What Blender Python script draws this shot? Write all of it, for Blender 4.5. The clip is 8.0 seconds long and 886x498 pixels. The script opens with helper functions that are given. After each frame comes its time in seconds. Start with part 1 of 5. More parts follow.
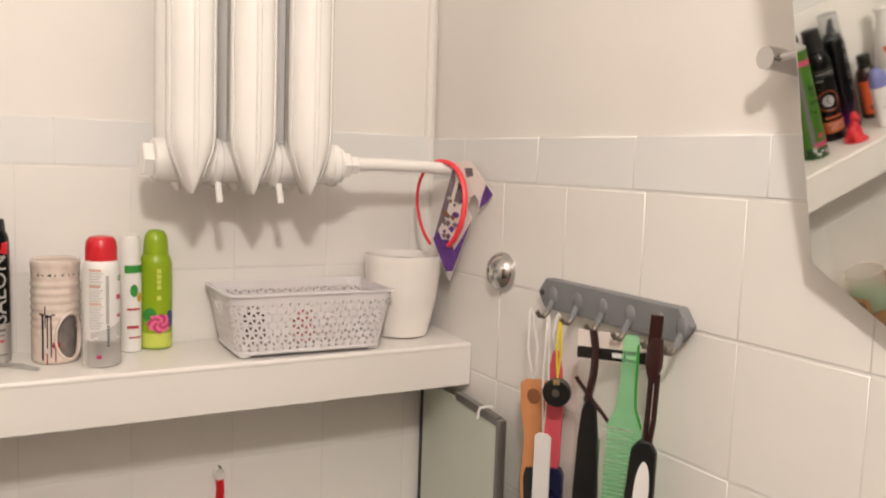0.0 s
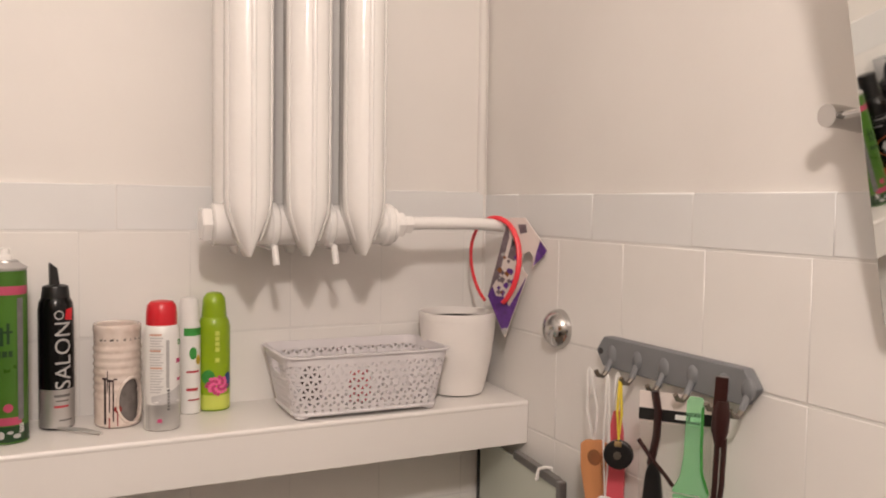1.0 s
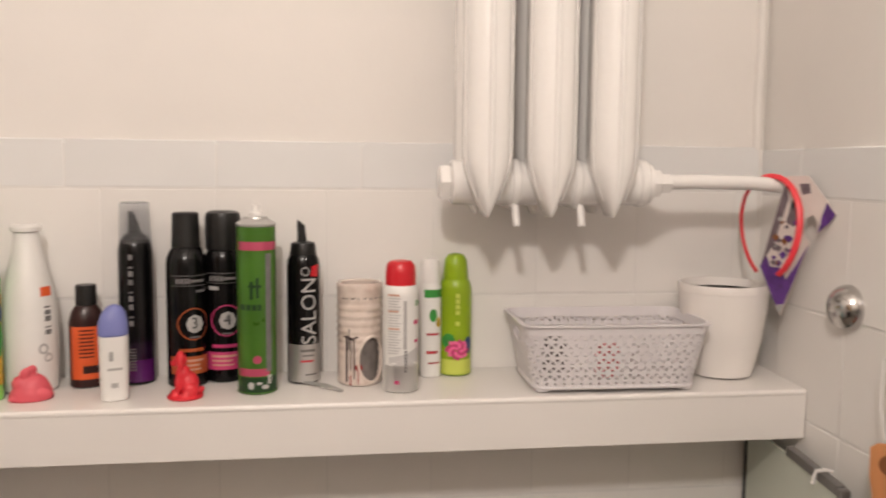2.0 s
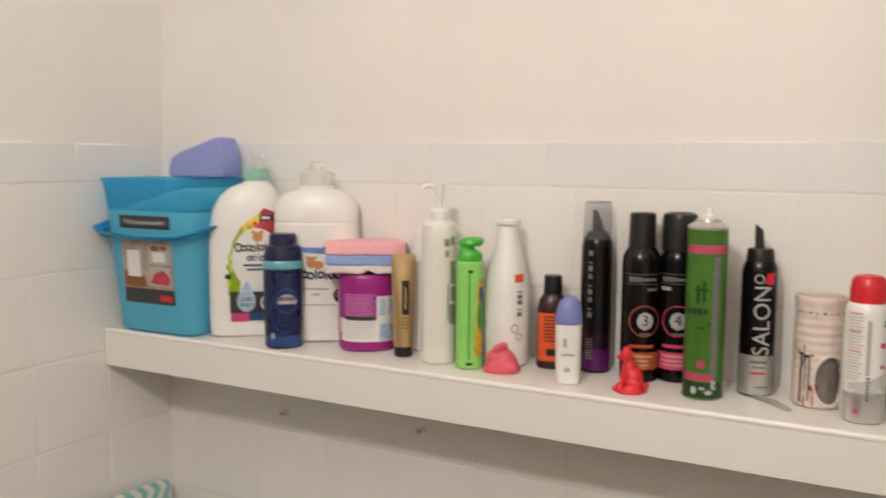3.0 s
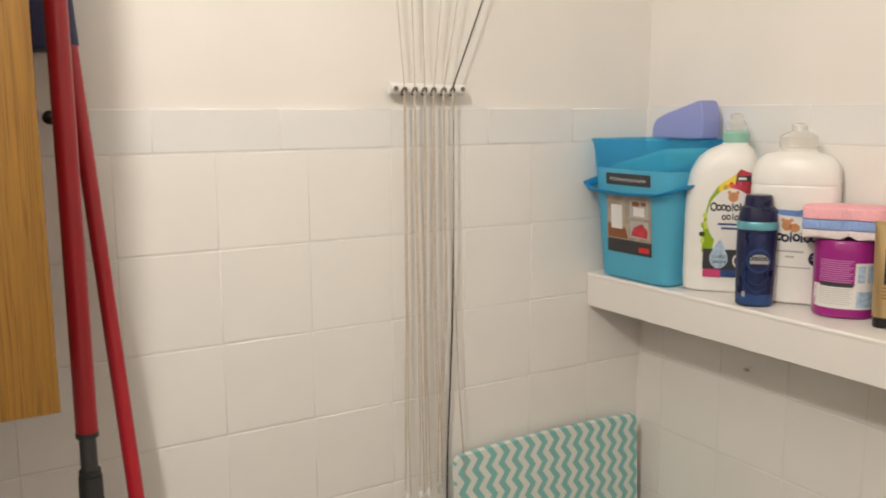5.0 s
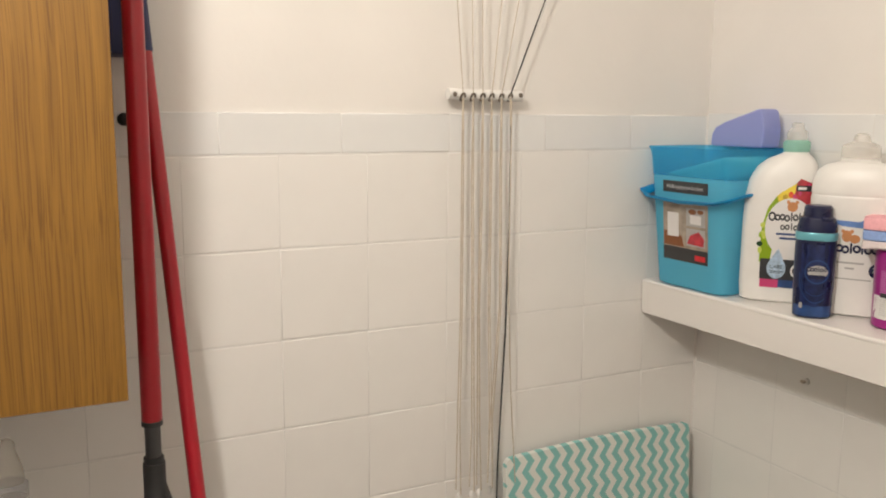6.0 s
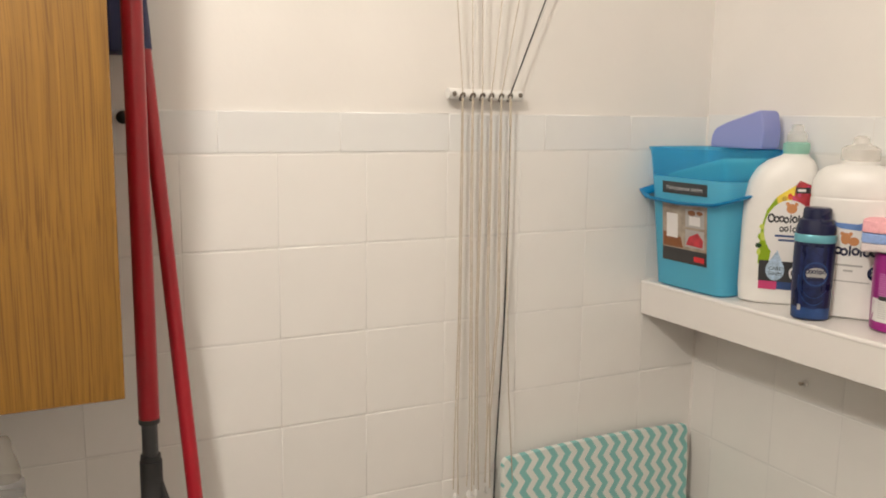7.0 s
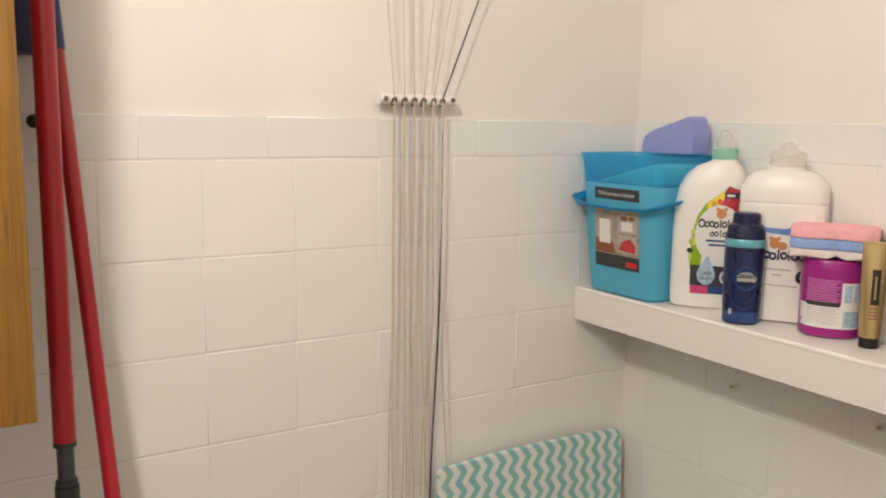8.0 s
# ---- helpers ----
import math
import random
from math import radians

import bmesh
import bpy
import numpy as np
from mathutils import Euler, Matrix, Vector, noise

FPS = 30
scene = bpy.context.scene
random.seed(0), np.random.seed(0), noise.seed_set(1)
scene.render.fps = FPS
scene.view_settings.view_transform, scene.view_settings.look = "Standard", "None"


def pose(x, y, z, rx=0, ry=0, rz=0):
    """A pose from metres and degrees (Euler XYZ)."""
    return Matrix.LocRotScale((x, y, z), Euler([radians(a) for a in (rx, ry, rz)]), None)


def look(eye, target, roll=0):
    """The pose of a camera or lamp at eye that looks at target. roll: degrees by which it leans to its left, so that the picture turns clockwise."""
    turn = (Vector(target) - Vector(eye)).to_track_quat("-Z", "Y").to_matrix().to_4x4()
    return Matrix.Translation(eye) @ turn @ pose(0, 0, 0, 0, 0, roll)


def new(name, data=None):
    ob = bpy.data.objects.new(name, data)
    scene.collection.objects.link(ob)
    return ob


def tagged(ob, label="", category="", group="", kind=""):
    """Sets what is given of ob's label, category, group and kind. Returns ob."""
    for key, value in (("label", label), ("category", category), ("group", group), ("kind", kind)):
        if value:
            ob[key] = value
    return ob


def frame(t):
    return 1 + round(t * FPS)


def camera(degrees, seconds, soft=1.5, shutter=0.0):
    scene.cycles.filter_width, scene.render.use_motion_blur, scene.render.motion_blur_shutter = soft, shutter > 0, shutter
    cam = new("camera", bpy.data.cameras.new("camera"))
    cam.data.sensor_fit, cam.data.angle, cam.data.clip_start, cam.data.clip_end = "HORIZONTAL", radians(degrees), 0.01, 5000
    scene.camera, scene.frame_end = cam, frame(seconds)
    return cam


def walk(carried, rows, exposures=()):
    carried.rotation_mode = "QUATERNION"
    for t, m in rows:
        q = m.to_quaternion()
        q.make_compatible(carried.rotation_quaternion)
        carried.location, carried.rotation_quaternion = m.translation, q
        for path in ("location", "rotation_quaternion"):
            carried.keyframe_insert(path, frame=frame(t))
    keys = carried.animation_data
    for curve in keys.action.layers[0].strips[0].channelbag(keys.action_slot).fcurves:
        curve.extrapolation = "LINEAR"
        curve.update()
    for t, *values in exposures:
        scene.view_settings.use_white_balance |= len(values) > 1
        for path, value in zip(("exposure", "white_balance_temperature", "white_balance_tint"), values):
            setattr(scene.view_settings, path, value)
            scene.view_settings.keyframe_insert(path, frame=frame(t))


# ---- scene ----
cam = camera(54.8, 8.0, soft=1.9, shutter=0.2)
PATH = [
    (0, (1.063, -1.303, 1.512), (2.049, 0.426, 1.311), 2.0),
    (0.5, (1.067, -1.297, 1.533), (2.018, 0.461, 1.453), 0.8),
    (1, (1.058, -1.294, 1.534), (1.944, 0.496, 1.43), 0.8),
    (1.5, (1.059, -1.262, 1.528), (1.782, 0.594, 1.351), 0.4),
    (1.7, (1.084, -1.234, 1.524), (1.658, 0.673, 1.335), 0.1),
    (2.8, (1.23, -1.204, 1.522), (0.501, 0.644, 1.288), 1.4),
    (3, (1.252, -1.207, 1.529), (0.317, 0.549, 1.321), 0.5),
    (3.5, (1.278, -1.214, 1.542), (0.042, 0.346, 1.339), 0.7),
    (4, (1.296, -1.227, 1.537), (-0.118, 0.164, 1.275), 0.9),
    (4.5, (1.3, -1.26, 1.537), (-0.294, -0.093, 1.225), 0.7),
    (5, (1.31, -1.291, 1.547), (-0.379, -0.268, 1.228), -0.2),
    (5.2, (1.319, -1.296, 1.551), (-0.401, -0.325, 1.233), -0.5),
    (6.5, (1.332, -1.299, 1.551), (-0.427, -0.399, 1.239), 0.6),
    (7, (1.333, -1.294, 1.554), (-0.423, -0.391, 1.237), 0.8),
    (7.5, (1.334, -1.292, 1.554), (-0.413, -0.369, 1.243), 0.7),
    (8, (1.301, -1.286, 1.553), (-0.374, -0.236, 1.251), 1.0),
]
walk(cam, [(t, look(e, g, r)) for t, e, g, r in PATH],
     exposures=[(0.0, 0.17, 6540, 9), (0.4, -0.03, 6640, 13), (0.8, -0.09, 6640, 14), (1.5, -0.03, 6600, 13), (3.0, -0.02, 6340, 7), (5.0, 0.05, 6420, 4), (6.5, 0.08, 6440, 5), (8.0, 0.06, 6480, 5)])

# ---- light ----
bulb = bpy.data.lights.new("ceiling_bulb", "POINT")
bulb.energy, bulb.color, bulb.shadow_soft_size = 40.0, (1.0, 0.903, 0.822), 0.058
new("ceiling_bulb", bulb).location = (1.0, -1.54, 2.20)
world = bpy.data.worlds.new("world")
world.use_nodes = True
world.node_tree.nodes["Background"].inputs[0].default_value = (0.9, 0.92, 1.0, 1)
world.node_tree.nodes["Background"].inputs[1].default_value = 0.02
scene.world = world

# ---- sizes of the room ----
W, BACK, TOP = 1.778, -2.15, 2.6      # right wall, back wall, ceiling
TILE_TOP, STRIP, PITCH = 1.552, 0.067, 0.152
SHELF_Z, SHELF_Y, SHELF_RISE, SHELF_DIP = 1.2236, -0.157, 0.0018, 0.03     # the shelf rises a little to the east and dips to its front


# ---- helpers for meshes ----
def srgb(r, g, b):
    return tuple((c / 255 / 12.92 if c < 10 else ((c / 255 + 0.055) / 1.055) ** 2.4) for c in (r, g, b))


def part(name, bm, material, parent, label="", smooth=35, flat_faces=True):
    me = bpy.data.meshes.new(name)
    bmesh.ops.recalc_face_normals(bm, faces=bm.faces)
    bm.to_mesh(me)
    bm.free()
    ob = new(name, me)
    if material:
        me.materials.append(material)
    if smooth:
        for p in me.polygons:
            p.use_smooth = True
        me.set_sharp_from_angle(angle=radians(smooth))
        if flat_faces:
            ob.modifiers.new("flat_faces", "WEIGHTED_NORMAL").keep_sharp = True
    if parent:
        ob.parent = parent
    return tagged(ob, label)


def thing(name, label, category, m=None, group="", kind=""):
    ob = new(name)
    ob.empty_display_size = 0.02
    if m is not None:
        ob.matrix_world = m
    return tagged(ob, label, category, group, kind)


def box(bm, x0, x1, y0, y1, z0, z1, bevel=0.0, seg=2):
    made = bmesh.ops.create_cube(bm, size=1, matrix=Matrix.LocRotScale(
        ((x0 + x1) / 2, (y0 + y1) / 2, (z0 + z1) / 2), None, (abs(x1 - x0), abs(y1 - y0), abs(z1 - z0))))
    if bevel:
        edges = list({e for v in made["verts"] for e in v.link_edges})
        bmesh.ops.bevel(bm, geom=edges, offset=bevel, segments=seg, profile=0.5, affect="EDGES")
    return bm


def boxed(*a, bevel=0.0, seg=2):
    return box(bmesh.new(), *a, bevel=bevel, seg=seg)


def ring(hx, hy, p, n, ox=0.0, oy=0.0):
    out = []
    for i in range(n):
        a = 2 * math.pi * i / n
        s, c = math.sin(a), -math.cos(a)
        out.append((ox + hx * math.copysign(abs(s) ** (2 / p), s), oy + hy * math.copysign(abs(c) ** (2 / p), c)))
    return out


def loft(secs, n=40, bm=None, caps=True):
    """Sections (z, hx, hy, p, ox, oy) joined by faces."""
    bm = bm or bmesh.new()
    rows = []
    for s in secs:
        z, hx, hy, p, ox, oy = (*s, *(2, 0, 0)[len(s) - 3:])
        rows.append([bm.verts.new((x, y, z)) for x, y in ring(hx, hy, p, n, ox, oy)])
    for a, b in zip(rows, rows[1:]):
        for i in range(n):
            bm.faces.new((a[i], a[(i + 1) % n], b[(i + 1) % n], b[i]))
    if caps:
        bm.faces.new(rows[0])
        bm.faces.new(rows[-1])
    return bm


def lathe(profile, n=40, bm=None, caps=True):
    return loft([(z, r, r, 2) for r, z in profile], n, bm, caps)


def shell(secs, inner, n=40):
    """An open vessel: outer sections going up, inner ones going down."""
    return loft(list(secs) + list(inner), n)


def tube(points, r, n=8, bm=None, flat=1.0):
    bm = bm or bmesh.new()
    pts = [Vector(p) for p in points]
    rows, up = [], None
    for i, p in enumerate(pts):
        t = (pts[min(i + 1, len(pts) - 1)] - pts[max(i - 1, 0)]).normalized()
        if up is None:
            up = t.orthogonal().normalized()
        up = (up - t * up.dot(t)).normalized()
        side = t.cross(up)
        rows.append([bm.verts.new(p + up * math.cos(2 * math.pi * k / n) * r + side * math.sin(2 * math.pi * k / n) * r * flat)
                     for k in range(n)])
    for a, b in zip(rows, rows[1:]):
        for k in range(n):
            bm.faces.new((a[k], a[(k + 1) % n], b[(k + 1) % n], b[k]))
    bm.faces.new(rows[0])
    bm.faces.new(rows[-1])
    return bm


def plate(outline, y0, y1, bevel=0.0):
    """An outline of (x, z) with thickness from y0 to y1."""
    bm = bmesh.new()
    f = bm.faces.new([bm.verts.new((x, y0, z)) for x, z in outline])
    got = bmesh.ops.extrude_face_region(bm, geom=[f])["geom"]
    bmesh.ops.translate(bm, verts=[v for v in got if isinstance(v, bmesh.types.BMVert)], vec=(0, y1 - y0, 0))
    if bevel:
        bmesh.ops.bevel(bm, geom=list(bm.edges), offset=bevel, segments=2, profile=0.5, affect="EDGES")
    return bm


def ball(bm, x, y, z, rx, ry=None, rz=None, rot=None):
    m = Matrix.LocRotScale((x, y, z), rot, (rx, ry or rx, rz or rx))
    bmesh.ops.create_uvsphere(bm, u_segments=20, v_segments=12, radius=1, matrix=m)
    return bm


# flat shapes in (x, z), to be laid on a bottle
def rect(x0, x1, z0, z1, nx=14, nz=2, bm=None):
    bm = bm or bmesh.new()
    g = [[bm.verts.new((x0 + (x1 - x0) * i / nx, 0, z0 + (z1 - z0) * j / nz)) for i in range(nx + 1)] for j in range(nz + 1)]
    for j in range(nz):
        for i in range(nx):
            bm.faces.new((g[j][i], g[j][i + 1], g[j + 1][i + 1], g[j + 1][i]))
    return bm


def oval(cx, cz, rx, rz, inner=0.0, n=36, bm=None, a0=0.0, a1=360.0):
    bm = bm or bmesh.new()
    steps = [inner + (1 - inner) * k / 4 for k in range(5)] if inner else [k / 5 for k in range(1, 6)]
    rows = []
    for f in steps:
        rows.append([bm.verts.new((cx + rx * f * math.cos(radians(a0 + (a1 - a0) * i / n)), 0,
                                   cz + rz * f * math.sin(radians(a0 + (a1 - a0) * i / n)))) for i in range(n + 1)])
    for a, b in zip(rows, rows[1:]):
        for i in range(n):
            bm.faces.new((a[i], a[i + 1], b[i + 1], b[i]))
    if not inner:
        bm.faces.new(rows[0][:-1])
    return bm


def shape(points, nsub=3, bm=None):
    """A filled outline, cut finely enough to be bent."""
    bm = bm or bmesh.new()
    f = bm.faces.new([bm.verts.new((x, 0, z)) for x, z in points])
    bmesh.ops.triangulate(bm, faces=[f])
    bmesh.ops.subdivide_edges(bm, edges=list(bm.edges), cuts=nsub, use_grid_fill=True)
    return bm


def bars(rows, bm=None):
    """Rows (x0, x1, z, height) of writing that cannot be read."""
    bm = bm or bmesh.new()
    for x0, x1, z, h in rows:
        rect(x0, x1, z, z + h, 8, 1, bm)
    return bm


def marks(row, cz, h, bm=None):
    """Plain rings and strokes in place of a brand's lettering: (x, kind), with o a ring, C a large one, l a stroke."""
    bm = bm or bmesh.new()
    w = h * 0.46
    for k, (x, kind) in enumerate(row):
        up = h * 0.06 * (k % 3 - 1)
        if kind == "l":
            rect(x - w * 0.24, x + w * 0.24, cz - h / 2, cz + h * 0.75, 2, 3, bm)
        elif kind == "C":
            oval(x, cz + h * 0.12, w * 1.25, h * 0.7, 0.56, 20, bm)
        else:
            oval(x, cz + up, w, h * 0.5, 0.45, 16, bm)
    return bm


def words(text, size, cx, cz, upright=False, spread=1.0):
    cu = bpy.data.curves.new("words", "FONT")
    cu.body, cu.size, cu.align_x, cu.align_y, cu.space_character = text, size, "CENTER", "CENTER", spread
    cu.resolution_u = 3
    ob = new("words", cu)
    me = bpy.data.meshes.new_from_object(ob.evaluated_get(bpy.context.evaluated_depsgraph_get()))
    bm = bmesh.new()
    bm.from_mesh(me)
    bpy.data.objects.remove(ob)
    bpy.data.curves.remove(cu)
    bpy.data.meshes.remove(me)
    for k in range(4):
        bmesh.ops.triangulate(bm, faces=bm.faces)
        far = [e for e in bm.edges if e.calc_length() > 0.0022]
        if far:
            bmesh.ops.subdivide_edges(bm, edges=far, cuts=1)
    for v in bm.verts:
        x, y = v.co.x, v.co.y
        v.co = (cx - y, 0, cz + x) if upright else (cx + x, 0, cz + y)
    return bm


def skin(secs):
    """The front surface of a lofted body: y at (x, z)."""
    def at(x, z):
        lo = hi = secs[0]
        for a, b in zip(secs, secs[1:]):
            if b[0] > a[0] and a[0] <= z <= b[0]:
                lo, hi = a, b
        k = (z - lo[0]) / (hi[0] - lo[0]) if hi[0] > lo[0] else 0
        s = [(u + (v - u) * k) for u, v in zip((*lo, *(2, 0, 0)[len(lo) - 3:]), (*hi, *(2, 0, 0)[len(hi) - 3:]))]
        q = min(abs(x - s[4]) / s[1], 0.999)
        return s[5] - s[2] * (1 - q ** s[3]) ** (1 / s[3])
    return at


def sticker(name, bm, material, parent, surf, lift=0.0005, label=""):
    for v in bm.verts:
        v.co.y = surf(v.co.x, v.co.z) - lift
    ob = part(name, bm, material, parent.children[0] if parent.children else parent, label, smooth=60)
    return tagged(ob, kind="stuff") if "bars" in name else ob


# ---- materials ----
def nodes_of(name):
    m = bpy.data.materials.new(name)
    m.use_nodes = True
    return m, m.node_tree.nodes, m.node_tree.links, m.node_tree.nodes["Principled BSDF"]


def surface(name, colour, rough=0.4, metal=0.0, var=0.05, scale=25, bump=0.0, bscale=250, coat=0.0, piece=0.0,
            glass=0.0, wax=0.0, stretch=(1, 1, 1), grime=None):
    m, n, l, b = nodes_of(name)
    b.inputs["Roughness"].default_value = rough
    b.inputs["Metallic"].default_value = metal
    b.inputs["Coat Weight"].default_value = coat
    b.inputs["Transmission Weight"].default_value = glass
    if wax:
        b.inputs["Subsurface Weight"].default_value = wax
        b.inputs["Subsurface Radius"].default_value = (0.01, 0.008, 0.006)
        b.inputs["Subsurface Scale"].default_value = 0.6
    co = n.new("ShaderNodeTexCoord")
    mp = n.new("ShaderNodeMapping")
    mp.inputs["Scale"].default_value = stretch
    l.new(co.outputs["Object"], mp.inputs["Vector"])
    no = n.new("ShaderNodeTexNoise")
    no.inputs["Scale"].default_value, no.inputs["Detail"].default_value = scale, 5
    l.new(mp.outputs["Vector"], no.inputs["Vector"])
    ramp = n.new("ShaderNodeValToRGB")
    ramp.color_ramp.elements[0].position, ramp.color_ramp.elements[1].position = 0.3, 0.7
    ramp.color_ramp.elements[0].color = (*[c * (1 - var) for c in colour], 1)
    ramp.color_ramp.elements[1].color = (*[min(1, c * (1 + var)) for c in colour], 1)
    l.new(no.outputs["Fac"], ramp.inputs["Fac"])
    out = ramp.outputs["Color"]
    if grime:
        big = n.new("ShaderNodeTexNoise")
        big.inputs["Scale"].default_value, big.inputs["Detail"].default_value = grime[1], 8
        l.new(mp.outputs["Vector"], big.inputs["Vector"])
        g = n.new("ShaderNodeMapRange")
        g.inputs["From Min"].default_value, g.inputs["From Max"].default_value = 0.48, 0.75
        g.inputs["To Max"].default_value = grime[2]
        l.new(big.outputs["Fac"], g.inputs["Value"])
        mix = n.new("ShaderNodeMix")
        mix.data_type = "RGBA"
        l.new(g.outputs["Result"], mix.inputs["Factor"])
        l.new(out, mix.inputs["A"])
        mix.inputs["B"].default_value = (*grime[0], 1)
        out = mix.outputs["Result"]
    if piece:
        info = n.new("ShaderNodeObjectInfo")
        r = n.new("ShaderNodeMapRange")
        r.inputs["To Min"].default_value, r.inputs["To Max"].default_value = 1 - piece, 1.0
        l.new(info.outputs["Random"], r.inputs["Value"])
        hsv = n.new("ShaderNodeHueSaturation")
        l.new(r.outputs["Result"], hsv.inputs["Value"])
        l.new(out, hsv.inputs["Color"])
        out = hsv.outputs["Color"]
    l.new(out, b.inputs["Base Color"])
    rr = n.new("ShaderNodeMapRange")
    rr.inputs["To Min"].default_value, rr.inputs["To Max"].default_value = max(0.02, rough * 0.8), min(1, rough * 1.2)
    l.new(no.outputs["Fac"], rr.inputs["Value"])
    l.new(rr.outputs["Result"], b.inputs["Roughness"])
    if bump:
        bn = n.new("ShaderNodeTexNoise")
        bn.inputs["Scale"].default_value, bn.inputs["Detail"].default_value = bscale, 3
        l.new(mp.outputs["Vector"], bn.inputs["Vector"])
        bu = n.new("ShaderNodeBump")
        bu.inputs["Strength"].default_value, bu.inputs["Distance"].default_value = bump, 0.002
        l.new(bn.outputs["Fac"], bu.inputs["Height"])
        l.new(bu.outputs["Normal"], b.inputs["Normal"])
    return m


def wood(name):
    m, n, l, b = nodes_of(name)
    co, mp = n.new("ShaderNodeTexCoord"), n.new("ShaderNodeMapping")
    mp.inputs["Scale"].default_value = (1, 1, 0.014)
    l.new(co.outputs["Object"], mp.inputs["Vector"])
    bend = n.new("ShaderNodeTexNoise")
    bend.inputs["Scale"].default_value = 3
    l.new(co.outputs["Object"], bend.inputs["Vector"])
    add = n.new("ShaderNodeVectorMath")
    add.operation = "MULTIPLY_ADD"
    add.inputs[1].default_value = (0.012, 0.012, 0.0)
    l.new(bend.outputs["Color"], add.inputs[0])
    l.new(mp.outputs["Vector"], add.inputs[2])
    a = n.new("ShaderNodeTexNoise")
    a.inputs["Scale"].default_value, a.inputs["Detail"].default_value = 210, 5
    c = n.new("ShaderNodeTexNoise")
    c.inputs["Scale"].default_value, c.inputs["Detail"].default_value = 520, 3
    for q in (a, c):
        l.new(add.outputs["Vector"], q.inputs["Vector"])
    r1 = n.new("ShaderNodeValToRGB")
    e = r1.color_ramp.elements
    e[0].position, e[0].color = 0.2, (*srgb(112, 77, 24), 1)
    e[1].position, e[1].color = 0.75, (*srgb(139, 100, 36), 1)
    l.new(a.outputs["Fac"], r1.inputs["Fac"])
    r2 = n.new("ShaderNodeValToRGB")
    r2.color_ramp.elements[0].position, r2.color_ramp.elements[0].color = 0.36, (0.55, 0.48, 0.38, 1)
    r2.color_ramp.elements[1].position, r2.color_ramp.elements[1].color = 0.5, (1, 1, 1, 1)
    l.new(c.outputs["Fac"], r2.inputs["Fac"])
    mix = n.new("ShaderNodeMix")
    mix.data_type, mix.blend_type = "RGBA", "MULTIPLY"
    mix.inputs["Factor"].default_value = 0.75
    l.new(r1.outputs["Color"], mix.inputs["A"])
    l.new(r2.outputs["Color"], mix.inputs["B"])
    l.new(mix.outputs["Result"], b.inputs["Base Color"])
    b.inputs["Roughness"].default_value = 0.42
    bu = n.new("ShaderNodeBump")
    bu.inputs["Strength"].default_value, bu.inputs["Distance"].default_value = 0.12, 0.001
    l.new(c.outputs["Fac"], bu.inputs["Height"])
    l.new(bu.outputs["Normal"], b.inputs["Normal"])
    return m


def chevron(name):
    """Zigzag bands, running down the cloth in y and z."""
    m, n, l, b = nodes_of(name)
    co, sep = n.new("ShaderNodeTexCoord"), n.new("ShaderNodeSeparateXYZ")
    l.new(co.outputs["Object"], sep.inputs[0])

    def op(kind, u, v):
        q = n.new("ShaderNodeMath")
        q.operation = kind
        for s, w in zip(q.inputs, (u, v)):
            if isinstance(w, float):
                s.default_value = w
            else:
                l.new(w, s)
        return q.outputs[0]
    zig = op("PINGPONG", sep.outputs["Z"], 0.0195)
    u = op("ADD", sep.outputs["Y"], op("MULTIPLY", zig, 0.72))
    k = op("FRACT", op("DIVIDE", u, 0.0305), 0.0)
    band = op("GREATER_THAN", k, 0.5)
    mix = n.new("ShaderNodeMix")
    mix.data_type = "RGBA"
    l.new(band, mix.inputs["Factor"])
    mix.inputs["A"].default_value = (*srgb(222, 224, 218), 1)
    mix.inputs["B"].default_value = (*srgb(136, 192, 188), 1)
    l.new(mix.outputs["Result"], b.inputs["Base Color"])
    b.inputs["Roughness"].default_value = 0.85
    weave = n.new("ShaderNodeTexNoise")
    weave.inputs["Scale"].default_value = 900
    bu = n.new("ShaderNodeBump")
    bu.inputs["Strength"].default_value, bu.inputs["Distance"].default_value = 0.3, 0.001
    l.new(co.outputs["Object"], weave.inputs["Vector"])
    l.new(weave.outputs["Fac"], bu.inputs["Height"])
    l.new(bu.outputs["Normal"], b.inputs["Normal"])
    return m


def see_through(name, colour, rough=0.25, share=0.5, glow=0.45):
    """Thin tinted plastic that lets light through."""
    m, n, l, b = nodes_of(name)
    b.inputs["Base Color"].default_value = (*colour, 1)
    b.inputs["Roughness"].default_value = rough
    t = n.new("ShaderNodeBsdfTranslucent")
    t.inputs["Color"].default_value = (*colour, 1)
    clear = n.new("ShaderNodeBsdfTransparent")
    clear.inputs["Color"].default_value = (*[0.4 + 0.6 * c for c in colour], 1)
    m1, m2 = n.new("ShaderNodeMixShader"), n.new("ShaderNodeMixShader")
    m1.inputs[0].default_value, m2.inputs[0].default_value = glow, share
    l.new(b.outputs[0], m1.inputs[1])
    l.new(t.outputs[0], m1.inputs[2])
    l.new(m1.outputs[0], m2.inputs[1])
    l.new(clear.outputs[0], m2.inputs[2])
    l.new(m2.outputs[0], n["Material Output"].inputs["Surface"])
    return m


